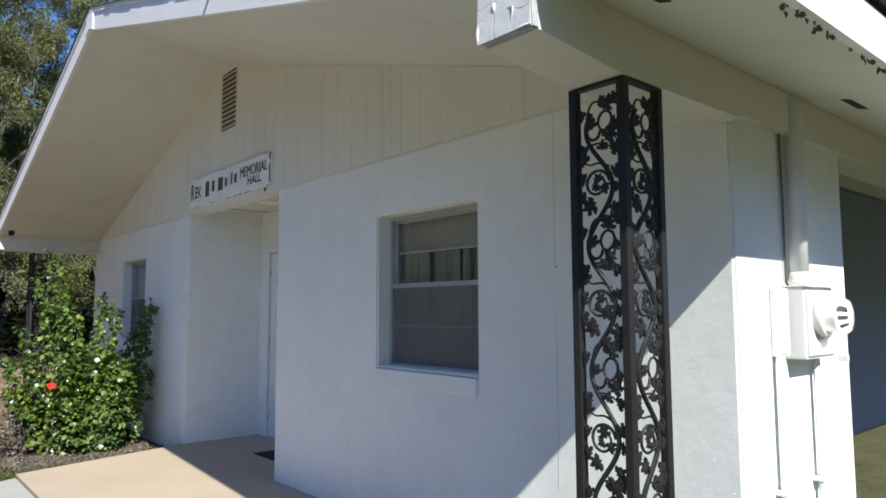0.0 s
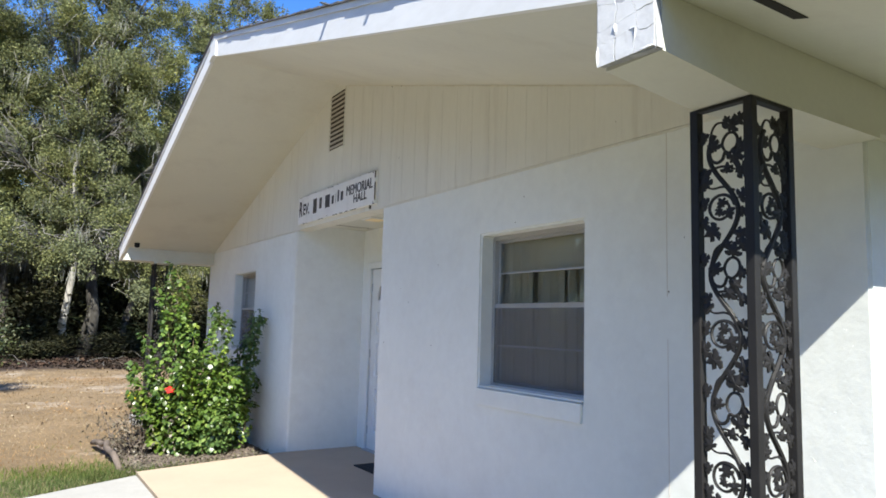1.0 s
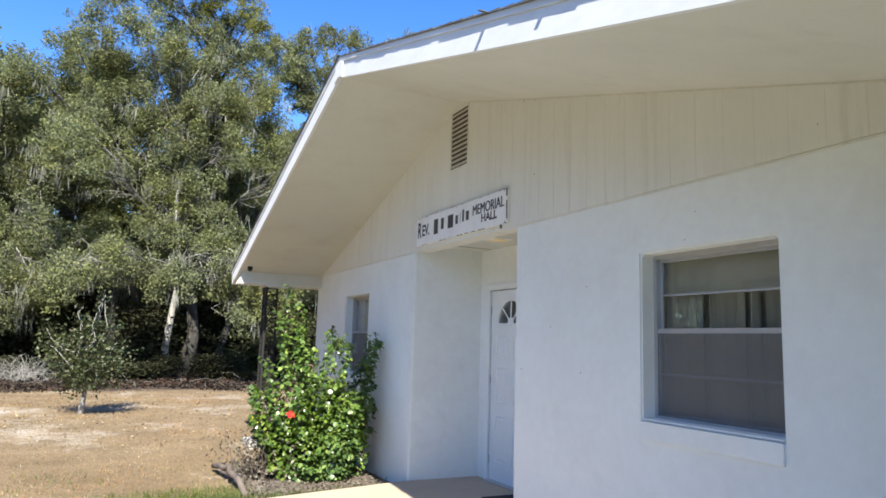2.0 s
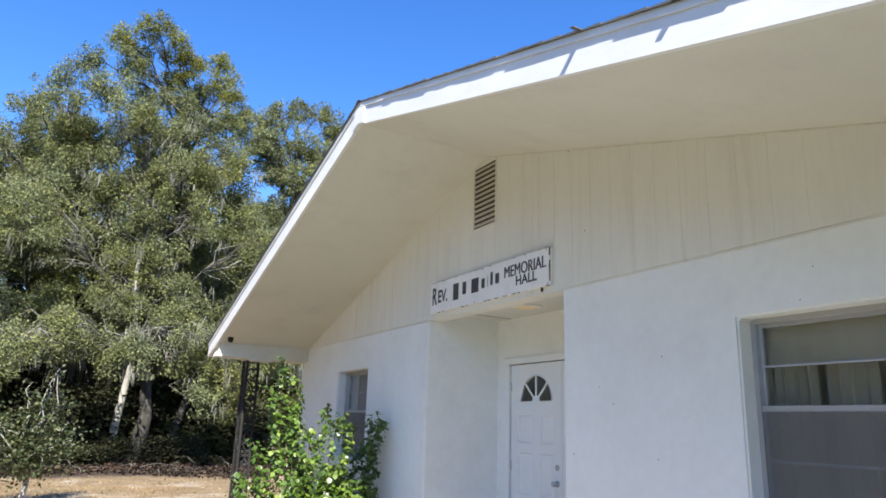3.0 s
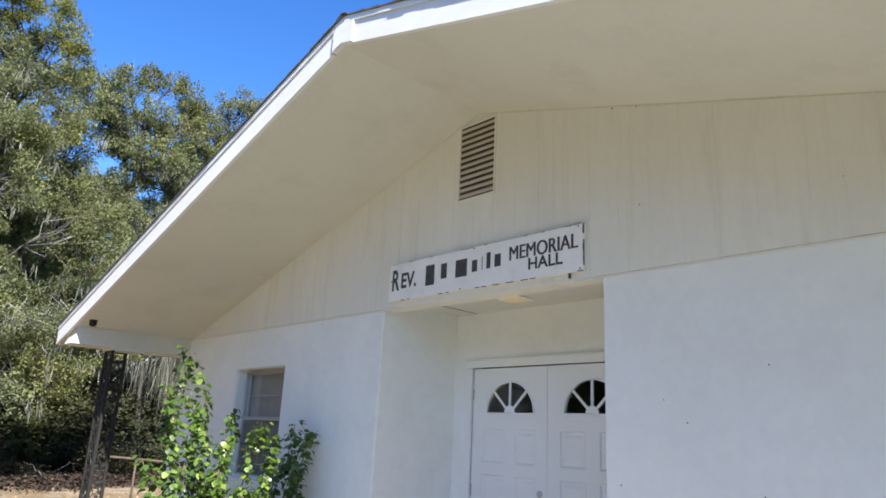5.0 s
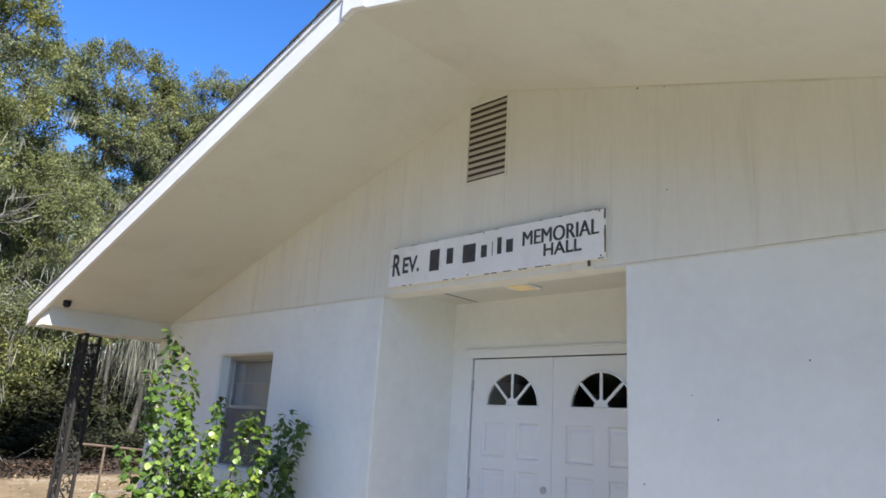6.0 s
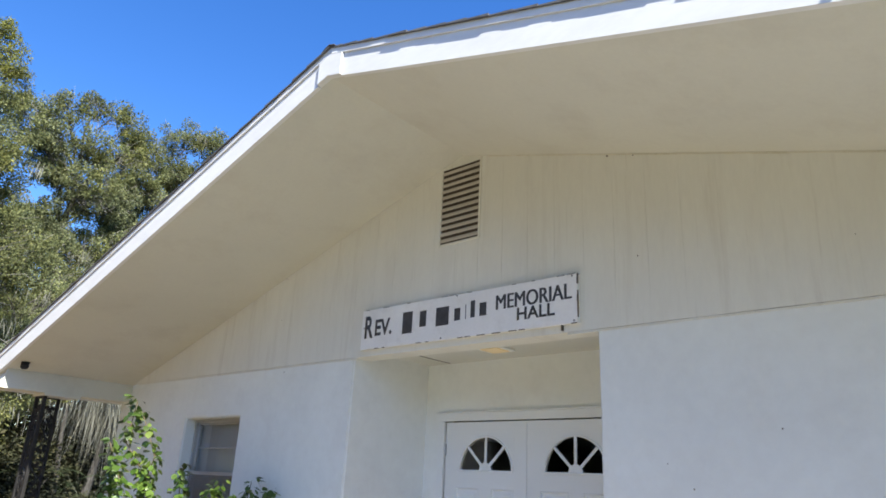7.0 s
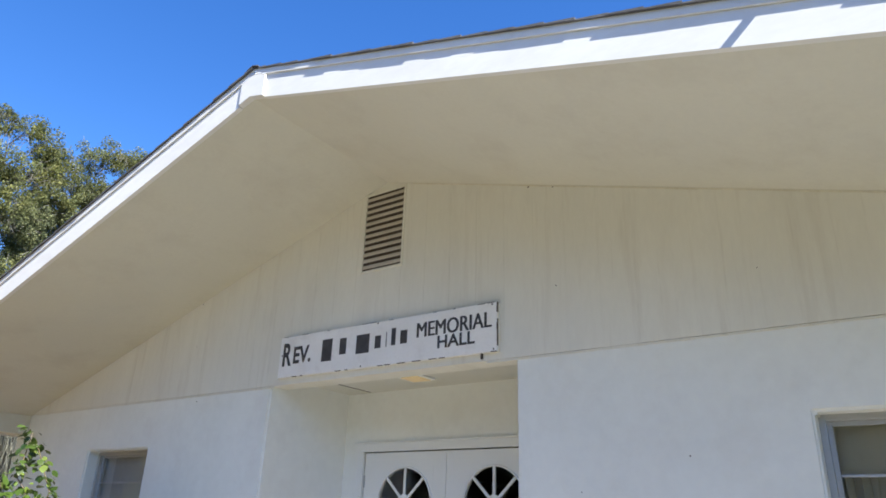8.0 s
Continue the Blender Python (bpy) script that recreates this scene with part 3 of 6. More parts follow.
for s, pitch, ye in ((-1, SR, ER), (1, SL, EL)):
    L = abs(ye - RIDGE) + 0.03
    c, n_course = 0.0, int(L / 0.14) + 1
    for i in range(n_course):
        d0, d1 = L - i * 0.14, max(0.0, L - i * 0.14 - 0.155)
        out = FX - 0.019 - rnd.uniform(0.0, 0.007) + (0.006 if s < 0 and d0 < 0.62 else 0.0)
        z = lambda d: APEX - pitch * d
        pts = [(RIDGE + s * d0, z(d0) + 0.192), (RIDGE + s * d0, z(d0) + 0.206), (RIDGE + s * d1, z(d1) + 0.197), (RIDGE + s * d1, z(d1) + 0.191)]
        part("shingle_course", prism(bmesh.new(), pts, out, DEPTH + 0.63), SHINGLE, roof)
bm = prism(bmesh.new(), [(RIDGE - 0.05, APEX + 0.203 - 0.05 * SR), (RIDGE, APEX + 0.206), (RIDGE + 0.05, APEX + 0.203 - 0.05 * SL), (RIDGE + 0.05, APEX + 0.207 - 0.05 * SL), (RIDGE, APEX + 0.209), (RIDGE - 0.05, APEX + 0.207 - 0.05 * SR)], FX - 0.028, DEPTH + 0.63)
part("ridge_cap", bm, SHINGLE, roof)

# beams that carry the overhang at both ends of the front wall
def beam(name, end, y0, y1, label):
    """A boxed beam: its side outline (x, z), where z = 0 stands for the soffit above, swept from y0 to y1."""
    bm = bmesh.new()
    cheek = [[bm.verts.new((x, y, z if z else under(y) - 0.001)) for x, z in end] for y in (y0, y1)]
    bm.faces.new(cheek[0])
    bm.faces.new(cheek[1][::-1])
    for i in range(len(end)):
        j = (i + 1) % len(end)
        bm.faces.new((cheek[0][j], cheek[0][i], cheek[1][i], cheek[1][j]))
    bmesh.ops.recalc_face_normals(bm, faces=bm.faces)
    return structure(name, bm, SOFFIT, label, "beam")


beam("beam_a", [(-0.003, 2.19), (-0.86, 2.19), (FX + 0.03, 2.228), (FX + 0.03, 0.0), (-0.003, 0.0)], -4.055, -3.84, "white painted boxed beam carrying the roof overhang")
part("plate", prism(bmesh.new(), [(Y0 - 0.05, 2.212), (-3.84, 2.212), (-3.84, under(-3.84) - 0.002), (Y0 - 0.05, under(Y0 - 0.05) - 0.002)], 0.001, 7.0), SOFFIT, wall_front)
bm = prism(bmesh.new(), [(-4.062, 2.225), (-3.832, 2.24), (-3.832, under(-3.832) - 0.0), (-4.05, under(-4.05) - 0.0)], FX - 0.006, FX + 0.029, 0.004)
end_board = structure("trim_beam_end", bm, PRIMER, "beam end board with peeling cracked white paint", "trim")


def paint_flakes():
    """Islands of thick white paint on the weathered board, with crooked open cracks and a few curled edges."""
    rng = random.Random(31)
    ys = [-4.058, -3.985, -3.915, -3.838]
    zs = [2.232, 2.300, 2.352, 2.420, 2.500]
    wob = lambda a, b: 0.024 * noise.noise((a * 13, b * 13, 4.0)) + 0.006 * noise.noise((a * 60, b * 60, 9.0))
    for i in range(3):
        for j in range(4):
            if (i, j) in ((1, 3),):
                continue
            gap = [rng.choice((0.0006, 0.0008, 0.0022)) for _ in range(4)]
            y0, y1, z0, z1 = ys[i] + gap[0], ys[i + 1] - gap[1], zs[j] + gap[2], zs[j + 1] - gap[3]
            ring = [(y0 + (y1 - y0) * k / 4, z0) for k in range(4)] + [(y1, z0 + (z1 - z0) * k / 4) for k in range(4)]
            ring += [(y1 - (y1 - y0) * k / 4, z1) for k in range(4)] + [(y0, z1 - (z1 - z0) * k / 4) for k in range(4)]
            pts = []
            for a, b in ring:
                a2 = a if a < ys[0] + 0.004 or a > ys[3] - 0.004 else a + wob(a, b)
                b2 = min(b if b < zs[0] + 0.004 else b + wob(b, a), under(a2) - 0.004)
                pts.append((a2, b2))
            lift = [0.0] * 16
            if rng.random() < 0.5:
                k0 = rng.randrange(16)
                for d in (-1, 0, 1):
                    lift[(k0 + d) % 16] += 0.005 - 0.0025 * abs(d)
            bm = bmesh.new()
            x0 = FX - 0.0065
            back = [bm.verts.new((x0, a, b)) for a, b in pts]
            face = [bm.verts.new((x0 - 0.0018 - h, a, b)) for (a, b), h in zip(pts, lift)]
            cy, cz = sum(p[0] for p in pts) / 16, sum(p[1] for p in pts) / 16
            flat = [bm.verts.new((x0 - 0.0018, cy + (a - cy) * 0.78, cz + (b - cz) * 0.78)) for a, b in pts]
            bm.faces.new(flat)
            for k in range(16):
                q = (k + 1) % 16
                bm.faces.new((back[k], back[q], face[q], face[k]))
                bm.faces.new((face[k], face[q], flat[q], flat[k]))
            bmesh.ops.recalc_face_normals(bm, faces=bm.faces)
            part("paint_flake", bm, PEEL, end_board)


paint_flakes()
beam("beam_b", [(-0.003, 2.256), (FX + 0.004, 2.252), (FX + 0.022, 2.295), (FX + 0.034, 2.34), (FX + 0.042, 2.385), (FX + 0.048, 0.0), (-0.003, 0.0)], 5.62, 5.84, "white painted boxed beam with a curved front end")
# two shingle tabs added over the rake to cast slanting shadows on the fascia
for yq, out in ((-1.71, 0.07), (-2.28, 0.04)):
    z = under(yq) + 0.196
    part("lifted_shingle", prism(bmesh.new(), [(yq - 0.016, z - 0.005), (yq + 0.016, z + 0.004), (yq + 0.016, z + 0.009), (yq - 0.016, z)], FX - out, FX + 0.1), SHINGLE, roof)


# ---------------------------------------------------------------- windows
def window(name, w, label, shade, ground_of=None):
    y0, y1, z0, z1 = w
    xf = 0.105
    win = thing(name, (xf, (y0 + y1) / 2, z0), label, "window", "structure")
    bm = bmesh.new()
    f = 0.028
    for lo, hi in (((xf, y0, z0), (xf + 0.06, y0 + f, z1)), ((xf, y1 - f, z0), (xf + 0.06, y1, z1)), ((xf, y0 + f, z0), (xf + 0.06, y1 - f, z0 + f)), ((xf, y0 + f, z1 - f), (xf + 0.06, y1 - f, z1))):
        box(bm, lo, hi, 0.003)
    part("window_frame", bm, ALU, win)
    mid = (z0 + z1) / 2 + 0.02
    for kind, a, c, xs, zm in (("upper_sash", mid, z1 - f, xf + 0.034, mid + (z1 - f - mid) * 0.51), ("lower_sash", z0 + f, mid + 0.03, xf + 0.010, z0 + f + (mid - z0 - f) * 0.5)):
        bm = bmesh.new()
        g = 0.02
        rail = 0.034 if kind == "lower_sash" else 0.02
        for lo, hi in (((xs, y0 + f, a), (xs + 0.02, y0 + f + g, c)), ((xs, y1 - f - g, a), (xs + 0.02, y1 - f, c)),
                       ((xs, y0 + f + g, a), (xs + 0.02, y1 - f - g, a + g)), ((xs, y0 + f + g, c - rail), (xs + 0.02, y1 - f - g, c))):
            box(bm, lo, hi, 0.002)
        sash = part(kind, bm, ALU, win)
        part("muntin", blk((xs + 0.002, y0 + f + g, zm - 0.006), (xs + 0.016, y1 - f - g, zm + 0.006), 0.002), ALU, sash)
        for a0, a1 in ((a + g, zm - 0.006), (zm + 0.006, c - rail)):
            p = part("pane", blk((xs + 0.008, y0 + f + g - 0.004, a0 - 0.003), (xs + 0.011, y1 - f - g + 0.004, a1 + 0.003)), GLASS, sash)
            p.visible_shadow = False
    sc = part("insect_screen", blk((xf + 0.004, y0 + f, z0 + f), (xf + 0.005, y1 - f, mid)), SCREEN, win)
    sc.visible_shadow = False
    # masonry sill below the opening
    part("window_sill", blk((-0.018, y0 - 0.005, z0 - 0.115), (0.0, y1 + 0.005, z0 - 0.004), 0.006), WALL, win)
    part("sill_slope", prism(bmesh.new(), [(y0, z0 + 0.001), (y1, z0 + 0.001), (y1, z0 + 0.012), (y0, z0 + 0.012)], 0.0, 0.105), WALL, win)
    return win


window("window_1", W1, "aluminium single hung window with beige curtains behind", True)
window("window_2", W2, "aluminium single hung window with a grey blind behind", False)


def pleats(y0, y1, z0, z1, x, depth, waves, seed):
    """A hanging curtain with uneven pleats."""
    r = random.Random(seed)
    bm = bmesh.new()
    k = waves * 8
    ph = [r.uniform(-0.8, 0.8) for _ in range(waves + 2)]
    rows = []
    for j in range(7):
        t = j / 6
        row = []
        for i in range(k + 1):
            u = i / k
            a = u * waves * 2 * math.pi + ph[int(u * waves)] * 0.6
            row.append(bm.verts.new((x + depth * (0.55 + 0.45 * t) * math.sin(a) + 0.01 * math.sin(u * 9), y0 + (y1 - y0) * u + 0.006 * math.sin(a * 2 + t), z1 + (z0 - z1) * t)))
        rows.append(row)
    for p, q in zip(rows, rows[1:]):
        for i in range(k):
            bm.faces.new((p[i], p[i + 1], q[i + 1], q[i]))
    return bm


cur = thing("curtain", (0.28, (W1[0] + W1[1]) / 2, 2.1), "beige pleated curtain hanging behind the window", "curtain")
for seed, (ya, yb, waves) in enumerate(((-2.55, -2.20, 6), (-2.165, -2.105, 1), (-2.07, -1.805, 4), (-1.765, -1.39, 6))):
    part("panel", pleats(ya, yb, 0.9, 1.84, 0.235, 0.034, waves, seed + 1), CURTAIN, cur, "", True)
part("lining", pleats(W1[0] - 0.08, W1[1] + 0.08, 0.9, 1.84, 0.30, 0.012, 9, 8), CURTAIN, cur, "", True)
part("valance", pleats(W1[0] - 0.08, W1[1] + 0.08, 1.81, 2.1, 0.19, 0.005, 7, 3), CURTAIN, cur, "gathered beige valance", True)
bm = sweep(bmesh.new(), [(0.236, W1[0] - 0.1, 1.845), (0.236, W1[1] + 0.1, 1.845)], 0.008, 8)
part("rod", bm, ALU, cur)
BLIND = surface("grey_blind", (0.58, 0.59, 0.58), 0.8, 0.04, 2.0, 60, 0.05)
bl = thing("window_blind", (0.24, (W2[0] + W2[1]) / 2, 2.08), "grey closed window blind behind the glass", "blind")
for i in range(28):
    z = 2.06 - i * 0.038
    part("slat", prism(bmesh.new(), [(W2[0] - 0.03, z), (W2[1] + 0.03, z), (W2[1] + 0.03, z - 0.0415), (W2[0] - 0.03, z - 0.0415)], 0.192 + 0.001 * (i % 2), 0.194 + 0.001 * (i % 2)), BLIND, bl)
part("headrail", blk((0.178, W2[0] - 0.04, 2.062), (0.22, W2[1] + 0.04, 2.10), 0.003), BLIND, bl)


# ---------------------------------------------------------------- entrance doors
XD = 0.872                                    # face of the leaves


def frame_around(bm, rect, hole_pts, x0, x1):
    """A rectangular plate with a curved opening whose points run from (y0, z0) over the top to (y1, z0)."""
    y0, y1, z0, z1 = rect
    cy, cz = (hole_pts[0][0] + hole_pts[-1][0]) / 2, hole_pts[0][1]
    outer = []
    for (py, pz) in hole_pts:
        dy, dz = py - cy, max(pz - cz, 0.0)
        t = 1e9
        if abs(dy) > 1e-6:
            t = min(t, ((y1 if dy > 0 else y0) - cy) / dy)
        if dz > 1e-6:
            t = min(t, (z1 - cz) / dz)
        outer.append((cy + dy * t, cz + dz * t))
    for corner in ((y0, z1), (y1, z1)):
        q = min(range(len(outer)), key=lambda i: (outer[i][0] - corner[0]) ** 2 + (outer[i][1] - corner[1]) ** 2)
        outer[q] = corner
    fa = [bm.verts.new((x0, *p)) for p in hole_pts]
    fb = [bm.verts.new((x0, *p)) for p in outer]
    ba = [bm.verts.new((x1, *p)) for p in hole_pts]
    for i in range(len(hole_pts) - 1):
        bm.faces.new((fa[i], fa[i + 1], fb[i + 1], fb[i]))
        bm.faces.new((fa[i], ba[i], ba[i + 1], fa[i + 1]))
    bm.faces.new((fa[0], fa[-1], ba[-1], ba[0]))
    bmesh.ops.recalc_face_normals(bm, faces=bm.faces)
    return bm


def door_leaf(y0, y1, hinge_left, knob):
    """A white panelled leaf with a half-round light of four panes."""
    z0, z1 = 0.012, 2.052
    door = thing("entrance_door", (XD, (y0 + y1) / 2, 0.0), "white panelled entrance door with half-round fan window", "door", "structure", "pair of entrance doors")
    cy, fz, r = (y0 + y1) / 2 - 0.012, 1.69, 0.243
    st = 0.112
    m0, m1 = cy - 0.054, cy + 0.054
    cols = [(y0 + st, m0), (m1, y1 - st)]
    rows = [(0.20, 0.70), (0.82, 1.215), (1.295, 1.565)]
    lite = (cy - 0.265, cy + 0.265, fz, fz + 0.265)
    holes = [(*c, *q) for c in cols for q in rows] + [lite]
    bm = wall_grid(bmesh.new(), [y0, y1] + [v for h in holes for v in h[:2]], [z0, z1] + [v for h in holes for v in h[2:]], holes, XD, XD + 0.042, lambda u, w, z: (w, u, z))
    part("leaf", bm, DOORPAINT, door)
    for c in cols:
        for q in rows:
            bm = bmesh.new()
            a = [(c[0], q[0]), (c[1], q[0]), (c[1], q[1]), (c[0], q[1])]
            ring = lambda d, x: [bm.verts.new((x, p[0] + (d if i in (0, 3) else -d), p[1] + (d if i in (0, 1) else -d))) for i, p in enumerate(a)]
            rings = [ring(0.0, XD + 0.001), ring(0.007, XD - 0.004), ring(0.015, XD + 0.010), ring(0.028, XD + 0.011), ring(0.05, XD + 0.002)]
            for p, s in zip(rings, rings[1:]):
                for i in range(4):
                    bm.faces.new((p[i], p[(i + 1) % 4], s[(i + 1) % 4], s[i]))
            bm.faces.new(rings[-1])
            bmesh.ops.recalc_face_normals(bm, faces=bm.faces)
            part("panel", bm, DOORPAINT, door)
    arc = [(cy - r * math.cos(math.pi * i / 24), fz + 0.001 + r * math.sin(math.pi * i / 24)) for i in range(25)]
    surround = part("fan_surround", frame_around(bmesh.new(), lite, arc, XD - 0.001, XD + 0.03), DOORPAINT, door)
    bm = bmesh.new()
    ring_pts = [(XD - 0.003, cy - (r + 0.008) * math.cos(math.pi * i / 24), fz + (r + 0.008) * math.sin(math.pi * i / 24)) for i in range(25)]
    sweep(bm, ring_pts, 0.008, 6)
    sweep(bm, [(XD - 0.003, cy - r - 0.012, fz - 0.004), (XD - 0.003, cy + r + 0.012, fz - 0.004)], 0.008, 6)
    part("moulding", bm, DOORPAINT, surround)
    for k, (a0, a1) in enumerate(((0, 45), (45, 90), (90, 135), (135, 180))):
        bm = bmesh.new()
        pts = [(cy, fz)] + [(cy - r * math.cos(radians(a0 + (a1 - a0) * i / 6)), fz + r * math.sin(radians(a0 + (a1 - a0) * i / 6))) for i in range(7)]
        prism(bm, pts, XD + 0.012, XD + 0.016)
        p = part("pane", bm, GLASS, surround)
        p.visible_shadow = False
    for a in (45, 90, 135):
        c, s = math.cos(radians(a)), math.sin(radians(a))
        bm = prism(bmesh.new(), [(cy - 0.045 * c - 0.0105 * s, fz + 0.045 * s - 0.0105 * c), (cy - 0.045 * c + 0.0105 * s, fz + 0.045 * s + 0.0105 * c),
                                 (cy - r * c + 0.0105 * s, fz + r * s + 0.0105 * c), (cy - r * c - 0.0105 * s, fz + r * s - 0.0105 * c)], XD - 0.001, XD + 0.011, 0.002)
        part("glazing_bar", bm, DOORPAINT, surround)
    bm = prism(bmesh.new(), [(cy - 0.058 * math.cos(math.pi * i / 12), fz + 0.002 + 0.058 * math.sin(math.pi * i / 12)) for i in range(13)], XD - 0.002, XD + 0.011, 0.002)
    part("hub", bm, DOORPAINT, surround)
    yh = y1 - 0.004 if hinge_left else y0 + 0.004
    for z in (0.22, 1.08, 1.84):
        part("hinge", sweep(bmesh.new(), [(XD - 0.004, yh, z - 0.045), (XD - 0.004, yh, z + 0.045)], 0.006, 8), ALU, door)
    if knob:
        yk = y0 + 0.065
        part("knob", disc(bmesh.new(), (XD, yk, 0.96), (-1, 0, 0), [(0.028, 0.0), (0.028, 0.006), (0.011, 0.01), (0.011, 0.03), (0.022, 0.036), (0.026, 0.048), (0.02, 0.06), (0.004, 0.064)], 20), ALU, door, "steel door knob", True)
        part("deadbolt", disc(bmesh.new(), (XD, yk, 1.10), (-1, 0, 0), [(0.026, 0.0), (0.026, 0.008), (0.02, 0.013), (0.004, 0.014)], 20), ALU, door, "steel deadbolt", True)
    return door


door_leaf(1.074, 1.853, True, True)
door_leaf(0.292, 1.070, False, False)
fr = thing("door_frame", (0.86, 1.06, 0.0), "white painted wooden door frame with head trim", "door frame", "structure")
part("head", blk((0.846, 0.20, 2.060), (0.866, 1.925, 2.122), 0.003), DOORPAINT, fr)
part("drip_cap", blk((0.834, 0.19, 2.123), (0.8495, 1.932, 2.134), 0.003), DOORPAINT, fr)
part("jamb", blk((0.843, 1.8545, 0.0), (0.867, 1.915, 2.058), 0.003), DOORPAINT, fr)
part("jamb", blk((0.843, 0.205, 0.0), (0.867, 0.2905, 2.058), 0.003), DOORPAINT, fr)
part("threshold", blk((0.80, 0.29, 0.0), (0.9, 1.853, 0.011), 0.003), ALU, fr)

mat = thing("door_mat", (0.45, 1.0, 0.0), "black rubber door mat lying before the doors", "door mat")
part("pad", blk((0.34, 0.50, 0.0), (0.76, 1.08, 0.012), 0.004), RUBBER, mat)
for i in range(7):
    part("rib", blk((0.365 + i * 0.054, 0.53, 0.012), (0.388 + i * 0.054, 1.05, 0.017), 0.002), RUBBER, mat)

lamp = thing("recess_light", (0.48, 1.09, 2.525), "small square flush ceiling light glowing warm yellow", "ceiling light")
part("trim_ring", blk((0.37, 0.985, 2.512), (0.59, 1.195, 2.525), 0.004), DOORPAINT, lamp)
part("lens", blk((0.40, 1.015, 2.505), (0.56, 1.165, 2.512), 0.003), LAMP, lamp, "warm yellow glass lens")
# open joint in the recess ceiling board
structure("trim_ceiling_joint", blk((0.2, 1.80, 2.521), (0.82, 1.806, 2.5245)), MULCH, "thin open joint in the recess ceiling", "trim")


# ---------------------------------------------------------------- gable vent
vent = thing("gable_vent", (0.0, 1.063, 3.186), "tan louvred gable vent with slanted slats", "vent")
y0, y1, z0, z1 = VENT
bm = bmesh.new()
for lo, hi in (((-0.016, y0, z0), (0.0, y0 + 0.014, z1)), ((-0.016, y1 - 0.014, z0), (0.0, y1, z1)), ((-0.016, y0 + 0.014, z0), (0.0, y1 - 0.014, z0 + 0.014)), ((-0.016, y0 + 0.014, z1 - 0.02), (0.0, y1 - 0.014, z1))):
    box(bm, lo, hi, 0.002)
part("frame", bm, SIDING, vent)
part("backing", blk((-0.0075, y0 + 0.012, z0 + 0.012), (-0.0066, y1 - 0.012, z1 - 0.012)), SCREENED, vent, "dark screen behind the slats")
for i in range(12):
    z = z0 + 0.024 + i * (z1 - z0 - 0.045) / 12
    bm = bmesh.new()
    p = [(-0.0185, z), (-0.0185, z + 0.009), (-0.0085, z + 0.031), (-0.0085, z + 0.025)]
    a = [bm.verts.new((x, y0 + 0.014, zz)) for x, zz in p]
    b = [bm.verts.new((x, y1 - 0.014, zz)) for x, zz in p]
    bm.faces.new(a)
    bm.faces.new(b[::-1])
    for k in range(4):
        bm.faces.new((a[k], b[k], b[(k + 1) % 4], a[(k + 1) % 4]))
    bmesh.ops.recalc_face_normals(bm, faces=bm.faces)
    part("slat", bm, LOUVRE, vent)


# ---------------------------------------------------------------- sign
def lettering(name, text, y_left, y_right, z0, z1, parent, heavy=0.02, sunk=0.0):
    """Raised paint letters on the front of the sign, fitted to a rectangle."""
    cu = bpy.data.curves.new(name, "FONT")
    cu.body, cu.offset, cu.extrude = text, heavy, 0.0
    tmp = new(name, cu)
    bpy.context.view_layer.update()
    me = bpy.data.meshes.new_from_object(tmp.evaluated_get(bpy.context.evaluated_depsgraph_get()))
    bpy.data.objects.remove(tmp)
    bm = bmesh.new()
    bm.from_mesh(me)
    bpy.data.meshes.remove(me)
    lo = [min(v.co[i] for v in bm.verts) for i in (0, 1)]
    hi = [max(v.co[i] for v in bm.verts) for i in (0, 1)]
    for v in bm.verts:
        u, w = (v.co.x - lo[0]) / (hi[0] - lo[0]), (v.co.y - lo[1]) / (hi[1] - lo[1])
        v.co = (-0.0418 + sunk, y_left + (y_right - y_left) * u, z0 + (z1 - z0) * w)
    geom = bmesh.ops.extrude_face_region(bm, geom=bm.faces[:])
    bmesh.ops.translate(bm, verts=[v for v in geom["geom"] if isinstance(v, bmesh.types.BMVert)], vec=(0.0012, 0, 0))
    bmesh.ops.recalc_face_normals(bm, faces=bm.faces)
    return part(name, bm, INK, parent)


sign = thing("sign_board", (-0.02, 1.03, 2.496), "white painted wooden sign with black lettering above the entrance", "sign")
part("board", blk((-0.040, 0.105, 2.496), (-0.0098, 1.962, 2.796), 0.003), SIGNPAINT, sign)
EDGE = surface("bare_sign_edge", (0.10, 0.085, 0.07), 0.9, 0.4, 15.0, 60, 0.3)
rr = random.Random(8)
z = 2.497
while z < 2.79:
    h = rr.uniform(0.02, 0.07)
    if rr.random() < 0.75:
        part("worn_edge", blk((-0.0415, 0.1015 - rr.uniform(0, 0.001), z), (-0.033, 0.1049 + rr.uniform(0.0, 0.005), min(z + h, 2.797))), EDGE, sign)
    z += h
for i in range(26):
    y = 0.12 + i * 0.071
    if rr.random() < 0.5:
        part("worn_edge", blk((-0.0412, y, 2.7945), (-0.012, y + rr.uniform(0.02, 0.07), 2.7975)), EDGE, sign)
for i in range(30):
    y = 0.11 + i * 0.0615
    if rr.random() < 0.25:
        part("worn_edge", blk((-0.0412, y, 2.4952), (-0.03, min(y + rr.uniform(0.02, 0.08), 1.96), 2.4985)), EDGE, sign)
lettering("lettering", "R", 1.925, 1.835, 2.578, 2.748, sign, 0.026)
lettering("lettering", "EV.", 1.815, 1.64, 2.588, 2.712, sign, 0.026)
lettering("lettering", "MEMORIAL", 0.70, 0.148, 2.645, 2.742, sign, 0.0)
lettering("lettering", "MEMORIAL", 0.694, 0.142, 2.645, 2.742, sign, 0.0, 0.0004)
lettering("lettering", "HALL", 0.535, 0.26, 2.558, 2.638, sign, 0.022)
